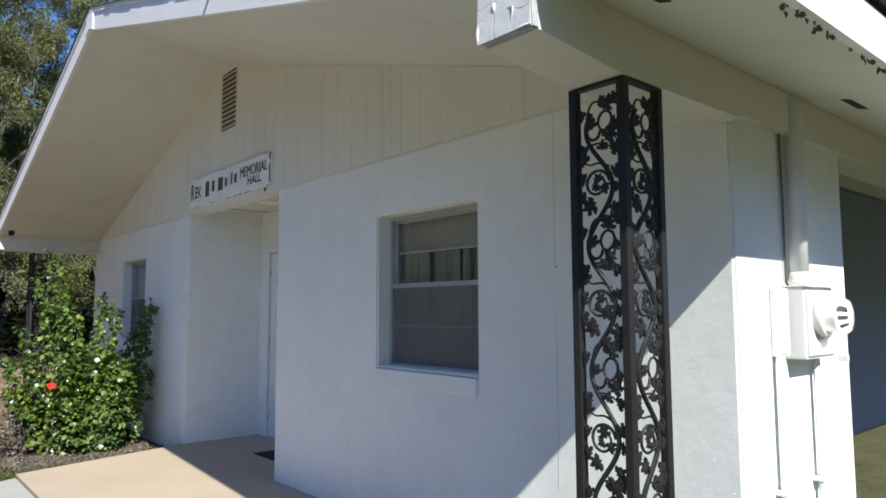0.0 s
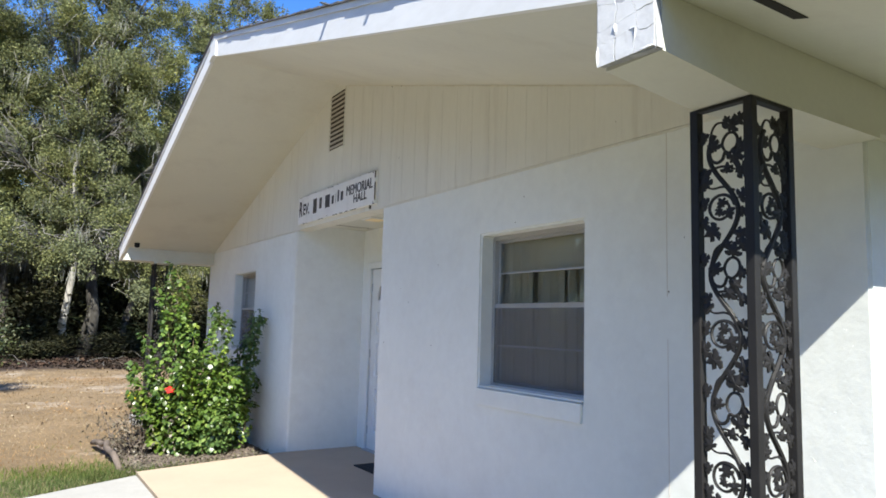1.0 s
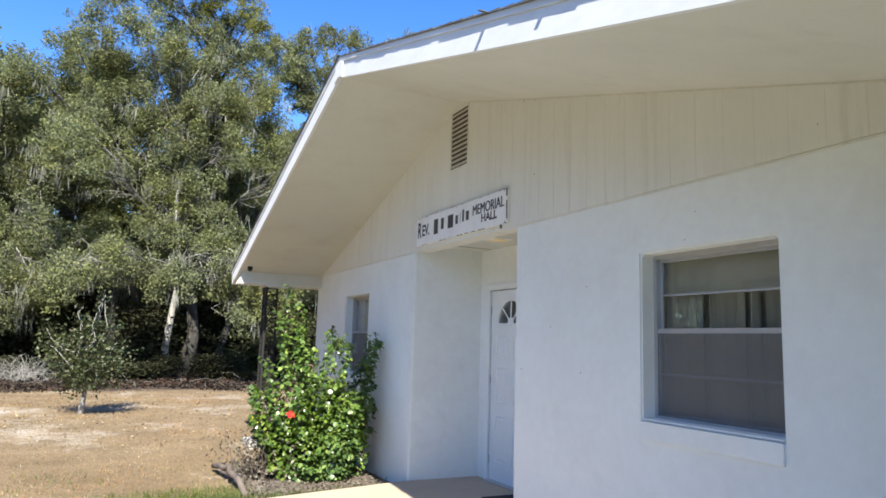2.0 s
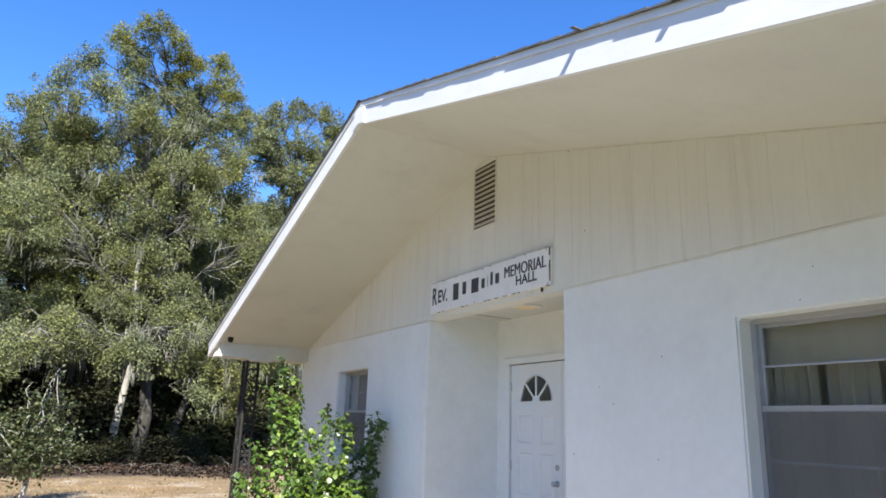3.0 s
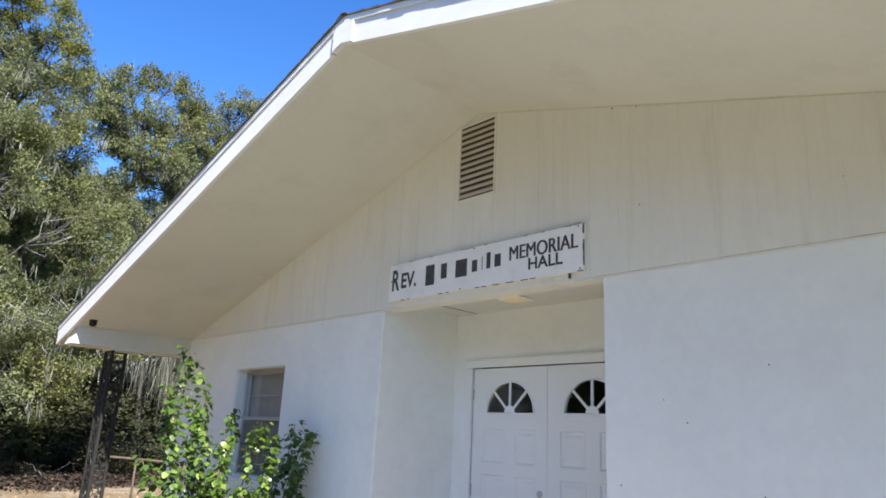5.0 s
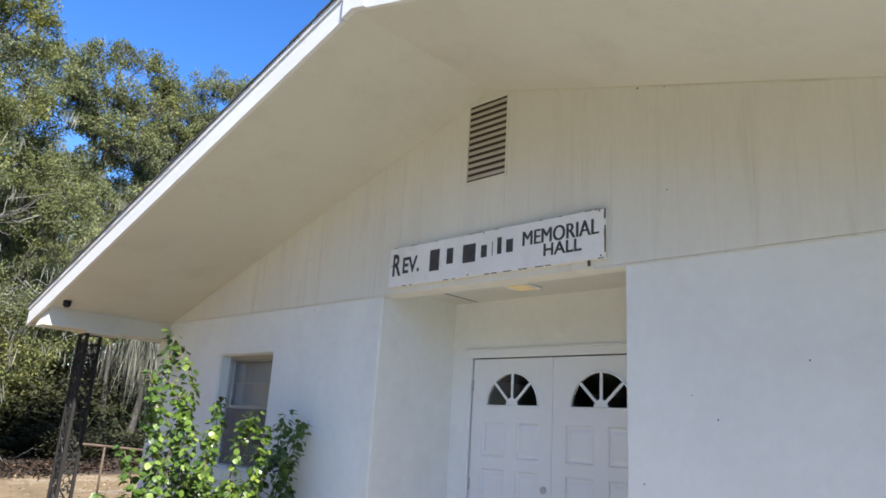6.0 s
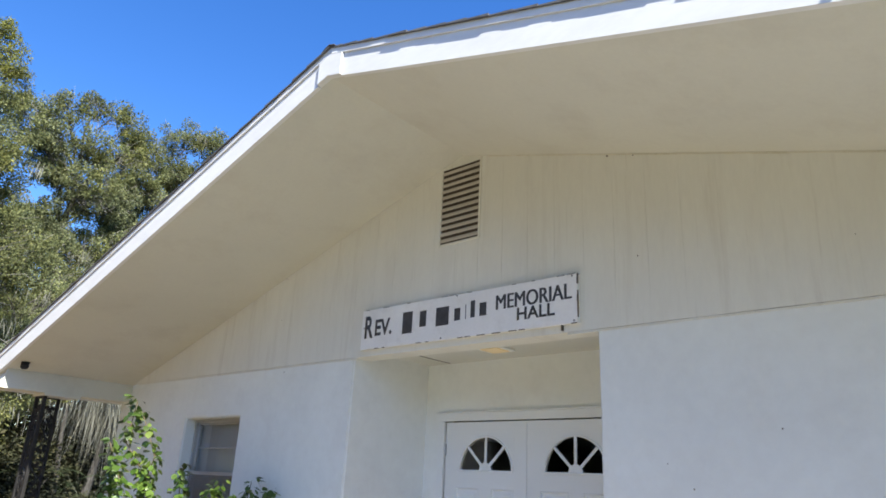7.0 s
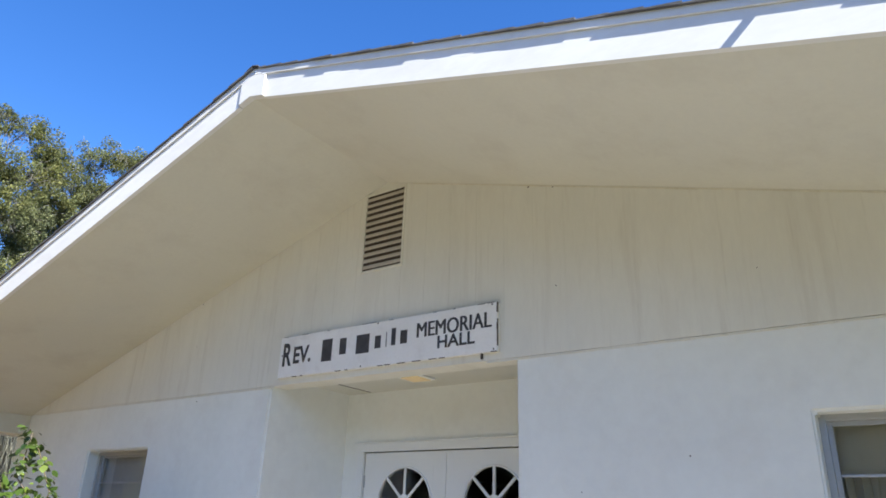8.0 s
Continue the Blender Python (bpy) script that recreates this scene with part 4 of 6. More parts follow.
for ya, yb, za, zb in ((1.545, 1.425, 2.555, 2.752), (1.378, 1.292, 2.588, 2.742), (1.225, 1.085, 2.575, 2.745), (1.06, 0.985, 2.595, 2.72), (0.965, 0.935, 2.597, 2.735), (0.92, 0.86, 2.6, 2.755), (0.845, 0.765, 2.602, 2.73)):
    part("lettering_bar", blk((-0.0412, yb + 0.012, za + 0.02), (-0.0395, ya - 0.012, zb - 0.02), 0.0004), INK, sign)
for yq, zq in ((0.14, 2.785), (0.13, 2.51), (1.935, 2.66), (1.03, 2.787), (1.16, 2.508)):
    part("nail", disc(bmesh.new(), (-0.040, yq, zq), (-1, 0, 0), [(0.006, 0), (0.006, 0.001), (0.003, 0.0018)], 10), EDGE, sign)
bm = blk((-0.03, 0.215, 2.462), (-0.013, 0.226, 2.495), 0.002)
structure("trim_sign_bracket", bm, EDGE, "small rusted bracket tab under the sign", "trim")


# ---------------------------------------------------------------- ornamental iron posts
def maple(size, seed):
    """A flat cast-iron leaf with five lobes, in its own plane, stalk at the origin."""
    pts = [(0.05, 0), (0.10, 0.16), (0.30, 0.05), (0.56, 0.16), (0.60, 0.36), (0.36, 0.36), (0.24, 0.46), (0.50, 0.56), (0.44, 0.78), (0.20, 0.74), (0.14, 0.94), (0.0, 1.08),
           (-0.14, 0.94), (-0.20, 0.74), (-0.44, 0.78), (-0.50, 0.56), (-0.24, 0.46), (-0.36, 0.36), (-0.60, 0.36), (-0.56, 0.16), (-0.30, 0.05), (-0.10, 0.16), (-0.05, 0)]
    r = random.Random(seed)
    pts = [(a * size * r.uniform(0.85, 1.15), b * size * r.uniform(0.9, 1.1)) for a, b in pts]
    bm = bmesh.new()
    f = [bm.verts.new((0, a, b)) for a, b in pts]
    g = [bm.verts.new((0.005, a, b)) for a, b in pts]
    c0, c1 = bm.verts.new((-0.004, 0, size * 0.45)), bm.verts.new((0.009, 0, size * 0.45))
    k = len(pts)
    for i in range(k):
        j = (i + 1) % k
        bm.faces.new((f[i], f[j], c0))
        bm.faces.new((g[j], g[i], c1))
        bm.faces.new((f[i], g[i], g[j], f[j]))
    bmesh.ops.recalc_face_normals(bm, faces=bm.faces)
    me = bpy.data.meshes.new("leaf")
    bm.to_mesh(me)
    bm.free()
    me.materials.append(IRON)
    return me


LEAVES = [maple(s, i) for i, s in enumerate((0.046, 0.041, 0.037, 0.049))]


def iron_panel(post, origin, across, height, width, seed):
    """One cast panel: a climbing vine with scrolls and leaves between two uprights."""
    o, a = Vector(origin), Vector(across).normalized()
    rot = Matrix(((a.y, a.x, 0), (-a.x, a.y, 0), (0, 0, 1)))   # the leaf plane y, z into across, z
    base = root_place(post)
    P = 0.448
    squeeze = lambda z: z if z < 1.43 else 1.43 + (z - 1.43) * 0.918      # the uppermost casting is shorter
    at = lambda u, z, d=0.0: o + a * u + Vector((0, 0, squeeze(z))) + Vector((a.y, -a.x, 0)) * d
    amp = width * 0.31
    wave = lambda z: width / 2 + amp * math.sin(2 * math.pi * z / P + seed)
    bm = bmesh.new()
    n = int(height / 0.018)
    sweep(bm, [at(wave(i * height / n), 0.02 + i * (height - 0.04) / n) for i in range(n + 1)], 0.0088, 6)
    part("vine", bm, IRON, post)
    r = random.Random(int(seed * 1000))

    def curl(name, points, z, r0, r1):
        """A bar bent smoothly through (share of the width, height) points."""
        q = [points[0]] + list(points) + [points[-1]]
        path = []
        for i in range(1, len(q) - 2):
            for t in (0.0, 0.25, 0.5, 0.75):
                f = [0.5 * (2 * q[i][m] + (q[i + 1][m] - q[i - 1][m]) * t + (2 * q[i - 1][m] - 5 * q[i][m] + 4 * q[i + 1][m] - q[i + 2][m]) * t * t
                            + (3 * q[i][m] - q[i - 1][m] - 3 * q[i + 1][m] + q[i + 2][m]) * t ** 3) for m in (0, 1)]
                path.append(at(f[0] * width, min(z + f[1], height + 0.02), 0.002))
        path.append(at(q[-1][0] * width, z + q[-1][1], 0.002))
        part(name, sweep(bmesh.new(), path, r0, 6, r1), IRON, post)

    # two motifs by turns: a ring that holds a leaf, and a lobe with a small curl
    ring = [(0.45 + 0.30 * (1 - 0.45 * (i / 14) ** 1.2) * math.cos(radians(8 + 28 * i)), 0.053 * (1 - 0.45 * (i / 14) ** 1.2) * math.sin(radians(8 + 28 * i))) for i in range(15)]
    lobe = [(0.19, 0.0), (0.25, -0.040), (0.38, -0.055), (0.50, -0.046), (0.56, -0.022), (0.66, -0.027), (0.78, -0.012), (0.83, 0.015), (0.77, 0.040), (0.64, 0.045), (0.54, 0.030), (0.50, 0.006), (0.55, -0.016)]
    ring_leaves = ((0.47, 0.024, 20, 0.85), (0.40, -0.012, 120, 0.7), (0.64, -0.026, -160, 0.95), (0.92, 0.040, -50, 0.8), (0.95, -0.020, -80, 0.7), (0.08, 0.026, 70, 0.75),
                   (0.06, -0.046, 80, 0.9), (0.27, -0.080, 110, 1.05), (0.88, -0.094, -50, 1.0), (0.12, 0.100, 40, 0.9))
    lobe_leaves = ((0.73, 0.078, -15, 1.15), (0.92, 0.092, -55, 0.9), (0.60, 0.098, 20, 0.7), (0.32, 0.008, 30, 0.85), (0.92, -0.010, -90, 0.8), (0.08, 0.045, 60, 0.75), (0.78, -0.046, -40, 1.0),
                   (0.92, -0.097, -70, 0.95), (0.62, -0.078, -20, 0.9), (0.10, -0.095, 70, 0.9))
    k = 0
    z = -seed / (2 * math.pi) * P + P * 0.25
    while z < height - 0.02:
        holds_leaf = k % 2 == 0
        if z > 0.05:
            curl("scroll", ring if holds_leaf else lobe, z, 0.0058, 0.0046)
            if holds_leaf:
                curl("tendril", [(0.74, 0.060), (0.50, 0.078), (0.28, 0.076), (0.10, 0.090)], z, 0.0046, 0.003)
            else:
                curl("tendril", [(0.22, 0.030), (0.30, 0.075), (0.44, 0.094), (0.56, 0.080), (0.70, 0.070)], z, 0.0046, 0.003)
                curl("tendril", [(0.30, -0.075), (0.52, -0.072), (0.80, -0.092)], z, 0.0046, 0.003)
        for u, dz, turn, big in ring_leaves if holds_leaf else lobe_leaves:
            zz = z + dz
            if not 0.03 < zz < height + 0.035:
                continue
            ob = new("leaf", LEAVES[r.randrange(4)])
            ob.parent = post
            spin = Matrix.Rotation(radians(turn + r.uniform(-12, 12)), 4, "X") @ Matrix.Scale(big * 1.12, 4) @ Matrix.Translation((0, 0, -0.022))
            ob.matrix_basis = Matrix.Translation(at(u * width, zz, 0.004 * r.random()) - base) @ rot.to_4x4() @ spin
        k += 1
        z += P / 2
    for zz in (0.0,):
        p, q = at(0, zz, -0.006), at(width, zz + 0.02, 0.006)
        part("rail", blk([min(p[i], q[i]) for i in range(3)], [max(p[i], q[i]) for i in range(3)], 0.002), IRON, post)


def iron_post(x, y, side, z0, z1, label):
    """A corner post: two vine panels at a right angle between three uprights. side: where the second panel stands."""
    W, D = 0.2, 0.205
    post = thing("iron_post", (x, y, z0), label, "porch post", "", "ornamental porch posts")
    s = 0.031
    ya, yb = y, y - side * W
    for px, py in ((x, ya), (x, yb), (x + D, yb)):
        part("upright", blk((px - s / 2, py - s / 2, z0), (px + s / 2, py + s / 2, z1), 0.003), IRON, post)
    lo, hi = (yb, ya) if side > 0 else (ya, yb)
    iron_panel(post, (x, hi - s / 2, z0 + 0.02), (0, -1, 0), z1 - z0 - 0.04, W - s, 0.415)
    iron_panel(post, (x + s / 2, yb, z0 + 0.02), (1, 0, 0), z1 - z0 - 0.04, D - s, 0.415)
    part("cap", blk((x - s / 2, min(ya, yb) + s / 2, z1 - 0.012), (x + s / 2, max(ya, yb) - s / 2, z1), 0.002), IRON, post)
    part("cap", blk((x + s / 2, yb - s / 2, z1 - 0.012), (x + D - s / 2, yb + s / 2, z1), 0.002), IRON, post)
    part("base_plate", blk((x - 0.05, min(ya, yb) - 0.05, z0 - 0.012), (x + D + 0.05, max(ya, yb) + 0.05, z0), 0.003), IRON, post)
    return post


iron_post(-0.82, -3.838, 1, -0.02, 2.1885, "black ornamental iron corner post with vine and leaf panels")
iron_post(-0.85, 5.64, -1, -0.02, 2.2235, "black ornamental iron corner post beside a leafy shrub")
structure("shim_b", blk((-0.88, 5.585, 2.2245), (-0.53, 5.90, 2.2515), 0.003), SOFFIT, "white painted wooden packing block above the post", "trim")
for y in (-3.94, 5.74):
    structure("pad_" + ("a" if y < 0 else "b"), blk((-1.0, y - 0.25, -0.4), (-0.45, y + 0.25, -0.033), 0.01), CONCRETE, "small concrete footing under the porch post", "footing")


# ---------------------------------------------------------------- electric service on the side wall
YS = Y0 - 0.002
meter = thing("electric_meter", (0.64, YS, 1.15), "white painted electric meter box with a round glass meter", "electric meter")
part("socket_box", blk((0.44, YS - 0.09, 1.185), (0.765, YS, 1.505), 0.008), GREYBOX, meter)
part("cover", blk((0.455, YS - 0.098, 1.20), (0.75, YS - 0.0905, 1.49), 0.003), GREYBOX, meter)
part("cover_lip", blk((0.435, YS - 0.105, 1.506), (0.77, YS, 1.512), 0.001), GREYBOX, meter)
ring = part("ring", disc(bmesh.new(), (0.59, YS - 0.098, 1.375), (0, -1, 0), [(0.095, 0), (0.095, 0.03), (0.088, 0.036), (0.07, 0.036)], 32), GREYBOX, meter, "painted steel ring", True)
part("dial", disc(bmesh.new(), (0.59, YS - 0.125, 1.375), (0, -1, 0), [(0.065, 0.0), (0.065, 0.055), (0.06, 0.058)], 28), GREYBOX, ring, "white meter dial plate")
for i, (dx, dz, w, h) in enumerate(((-0.02, 0.025, 0.05, 0.018), (-0.015, -0.005, 0.04, 0.014), (0.0, -0.032, 0.03, 0.010))):
    part("dial_mark", blk((0.59 + dx - w / 2, YS - 0.1845, 1.375 + dz - h / 2), (0.59 + dx + w / 2, YS - 0.1831, 1.375 + dz + h / 2)), INK, ring)
g = part("glass_cover", disc(bmesh.new(), (0.59, YS - 0.133, 1.375), (0, -1, 0), [(0.078, 0.0), (0.078, 0.07), (0.07, 0.082), (0.05, 0.087), (0.01, 0.089)], 32), GLASS, ring, "clear glass dome", True)
g.visible_shadow = False
part("latch", blk((0.74, YS - 0.15, 1.165), (0.765, YS - 0.11, 1.195), 0.003), GREYBOX, meter)

panel = thing("breaker_box", (0.34, YS, 1.2), "white painted breaker box beside the meter", "breaker box")
part("case", blk((0.30, YS - 0.03, 1.20), (0.42, YS, 1.50), 0.006), GREYBOX, panel)
part("lid", blk((0.308, YS - 0.034, 1.212), (0.412, YS - 0.0305, 1.488), 0.002), GREYBOX, panel)
mast = thing("service_conduit", (0.52, YS - 0.05, 1.53), "white painted service conduit running up to the eave", "conduit")
part("pipe", sweep(bmesh.new(), [(0.51, YS - 0.05, 1.515), (0.51, YS - 0.05, 2.36)], 0.038, 16), GREYBOX, mast, "", True)
part("hub", disc(bmesh.new(), (0.51, YS - 0.05, 1.513), (0, 0, 1), [(0.05, 0), (0.05, 0.02), (0.044, 0.04), (0.041, 0.06)], 20), GREYBOX, mast, "", True)
part("strap", blk((0.462, YS - 0.06, 2.2), (0.558, YS, 2.212), 0.002), GREYBOX, mast)
for x, z1, nm in ((0.31, 1.2, "ground_conduit"), (0.70, 1.185, "ground_conduit")):
    c = thing(nm, (x, YS - 0.03, -0.1), "thin white painted conduit running down to the ground", "conduit", "", "conduits below the meter")
    part("pipe", sweep(bmesh.new(), [(x, YS - 0.03, -0.2), (x, YS - 0.03, z1)], 0.016, 12), GREYBOX, c, "", True)
    part("strap", blk((x - 0.035, YS - 0.048, 0.62), (x + 0.035, YS, 0.64), 0.002), GREYBOX, c)

# thin dark bar in place of the shadow between conduit and wall
gap_shadow = thing("ground_wire", (0.44, YS - 0.02, 1.6), "dark grey line standing in for the shadow gap beside the conduit", "cable")
part("cable", sweep(bmesh.new(), [(0.452, YS - 0.010, 1.52), (0.455, YS - 0.011, 1.9), (0.451, YS - 0.010, 2.2), (0.456, YS - 0.010, 2.36)], 0.0055, 8), GAPSHADOW, gap_shadow, "", True)

# hairline joint in the plaster near the corner, a round eave light, a plate above the far post
bm = bmesh.new()
rr = random.Random(3)
z = 0.0
while z < 2.4:
    h = rr.uniform(0.05, 0.3)
    if rr.random() < 0.8:
        o = 0.004 * noise.noise((z * 2, 0, 0))
        box(bm, (-0.0016, -3.0545 + o, z), (0.002, -3.0525 + o, z + h))
    z += h
structure("trim_crack", bm, LOUVRE, "hairline vertical crack in the wall paint", "trim")
eave = thing("eave_light", (-1.155, 5.46, 2.48), "small dark round fixture under the eave", "light fixture")
part("body", disc(bmesh.new(), (-1.155, 5.46, under(5.46) - 0.006), (0, 0, -1), [(0.03, 0), (0.037, 0.014), (0.035, 0.04), (0.018, 0.055)], 16), RUBBER, eave, "", True)
part("mount", disc(bmesh.new(), (-1.155, 5.46, under(5.46) + 0.006), (0, 0, -1), [(0.04, 0), (0.04, 0.013)], 16), RUBBER, eave)

# insect nests and dirt specks on the paint
def specks():
    rng = random.Random(12)
    bm = bmesh.new()
    for i in range(24):
        y, z = rng.uniform(-3.4, 3.2), rng.uniform(1.2, 3.7)
        if z > under(y) - 0.06 or (0.0 < y < 2.06 and z < 2.82) or (W1[0] - 0.05 < y < W1[1] + 0.05 and z < 2.1):
            continue
        x = -0.009 if z > SEAM else -0.0005
        r = rng.uniform(0.0025, 0.005)
        if i % 3 == 0:
            disc(bm, (-0.0092, y, under(y) - rng.uniform(0.004, 0.03)), (-1, 0, 0), [(r * 1.5, 0), (r, r * 0.4), (r * 0.3, r * 0.6)], 7)
        disc(bm, (x, y, z), (-1, 0.0, rng.uniform(-0.3, 0.3)), [(r, 0), (r * 0.8, r * 0.4), (r * 0.3, r * 0.6)], 7)
    return tagged(part("wall_specks", bm, MULCH), "small brown insect specks on the white wall", "specks", "", "stuff")


specks()


# mildew and leaf rubbish caught along the edge of the long eave
def eave_rubbish():
    rng = np.random.default_rng(19)
    n = 170
    x = rng.uniform(-1.2, 2.4, n)
    keep = np.array([noise.noise((q * 2.3, 0.0, 2.0)) > 0.05 for q in x])
    x = x[keep]
    y = ER + 0.02 + np.abs(rng.normal(size=len(x))) * 0.022
    z = np.array([under(q) for q in y]) - rng.uniform(0.0, 0.028, len(x))
    bm = bmesh.new()
    for a, b, c in zip(x, y, z):
        r = rng.uniform(0.003, 0.012)
        f = [bm.verts.new((a + r * math.cos(k * 1.26 + a * 40), b + r * math.sin(k * 1.26 + a * 40), c + rng.uniform(-0.008, 0.008))) for k in range(5)]
        top = bm.verts.new((a, b, c + 0.012))
        low = bm.verts.new((a, b, c - 0.012))
        for k in range(5):
            bm.faces.new((f[k], f[(k + 1) % 5], top))
            bm.faces.new((f[(k + 1) % 5], f[k], low))
    return tagged(part("eave_rubbish", bm, MULCH), "dark mildew and leaf scraps along the eave edge", "debris", "", "stuff")


eave_rubbish()

for x, y in ((0.70, -4.253), (-1.02, -4.26)):
    z = under(y)
    bm = prism(bmesh.new(), [(y - 0.022, under(y - 0.022) - 0.0035), (y + 0.022, under(y + 0.022) - 0.0035), (y + 0.022, under(y + 0.022) - 0.0005), (y - 0.022, under(y - 0.022) - 0.0005)], x - 0.11, x + 0.11, 0.001)
    hole = tagged(part("soffit_vent", bm, DARK), "narrow dark vent slot in the eave soffit", "vent", "vent slots in the eave")



# cracked and curling paint on the sunlit end of the front wall
def curls():
    rng = random.Random(47)
    bm = bmesh.new()
    for i in range(14):
        y, z = rng.uniform(-3.97, -3.72), rng.uniform(0.25, 1.5)
        pts, a = [], rng.uniform(-0.9, 0.9)
        for k in range(6):
            pts.append((0.0005, y, z))
            a += rng.uniform(-0.9, 0.9)
            y += 0.011 * math.cos(a)
            z += 0.011 * math.sin(a)
        sweep(bm, pts, rng.uniform(0.0008, 0.0017), 5, 0.0005)
    return tagged(part("flaking_paint", bm, WALL, None, "", True), "cracked curling white paint on the sunlit wall", "paint", "", "stuff")


curls()


# ---------------------------------------------------------------- plants
def rotations(n, rng, lean=1.0):
    """Two random unit vectors at right angles for each of n leaves; lean below 1 turns the leaves face up."""
    nrm = rng.normal(size=(n, 3))
    nrm[:, 2] = np.abs(nrm[:, 2]) + (1.0 - lean) * 2
    nrm /= np.linalg.norm(nrm, axis=1)[:, None]
    u = np.cross(nrm, rng.normal(size=(n, 3)))
    u /= np.linalg.norm(u, axis=1)[:, None]
    return u, np.cross(nrm, u), nrm


def leaf_cloud(centres, size, rng, lean=1.0, slim=0.45):
    """Folded rhombic leaves, two triangles each, round the given points."""
    n = len(centres)
    u, w, nrm = rotations(n, rng, lean)
    s = rng.uniform(0.65, 1.25, n)[:, None] * size
    c = np.asarray(centres)
    v = np.stack([c - u * s * 0.5, c + w * s * slim * 0.6 + nrm * s * 0.12, c + u * s * 0.5, c - w * s * slim * 0.6 + nrm * s * 0.12], 1).reshape(-1, 3)
    k = np.arange(n)[:, None] * 4
    return v, np.concatenate([k + np.array([[0, 1, 2]]), k + np.array([[0, 2, 3]])], 1).reshape(-1, 3)


def strands(tops, length, width, rng):
    """Thin hanging strips, bent a little."""
    n = len(tops)
    c = np.asarray(tops)
    L = rng.uniform(0.4, 1.0, n)[:, None] * length
    a = rng.uniform(0, 2 * np.pi, n)
    side = np.stack([np.cos(a), np.sin(a), np.zeros(n)], 1) * width
    drift = rng.normal(size=(n, 3)) * 0.12 * length
    drift[:, 2] = 0
    down = np.array([[0, 0, -1.0]])
    p1, p2 = c + down * L * 0.5 + drift * 0.6, c + down * L + drift
    v = np.stack([c - side * 0.5, c + side * 0.5, p1 - side, p1 + side, p2], 1).reshape(-1, 3)
    k = np.arange(n)[:, None] * 5
    return v, np.concatenate([k + np.array([[0, 1, 3]]), k + np.array([[0, 3, 2]]), k + np.array([[2, 3, 4]])], 1).reshape(-1, 3)


def bend(p, q, rng, k=5, wild=0.12):
    """A crooked line from p to q."""
    p, q = np.array(p, float), np.array(q, float)
    L = np.linalg.norm(q - p)
    pts = [p + (q - p) * t for t in np.linspace(0, 1, k)]
    for i in range(1, k - 1):
        pts[i] = pts[i] + rng.normal(size=3) * L * wild * 0.35 + np.array([0, 0, L * 0.06 * math.sin(math.pi * i / (k - 1))])
    return pts


def festoons(points, length, rng, n=16, spread=0.16):
    """Bundles of hanging moss strands under the given points."""
    p = np.repeat(np.asarray(points), n, axis=0) + rng.normal(size=(len(points) * n, 3)) * np.array([spread, spread, 0.1])
    return strands(p, length, 0.011, rng)


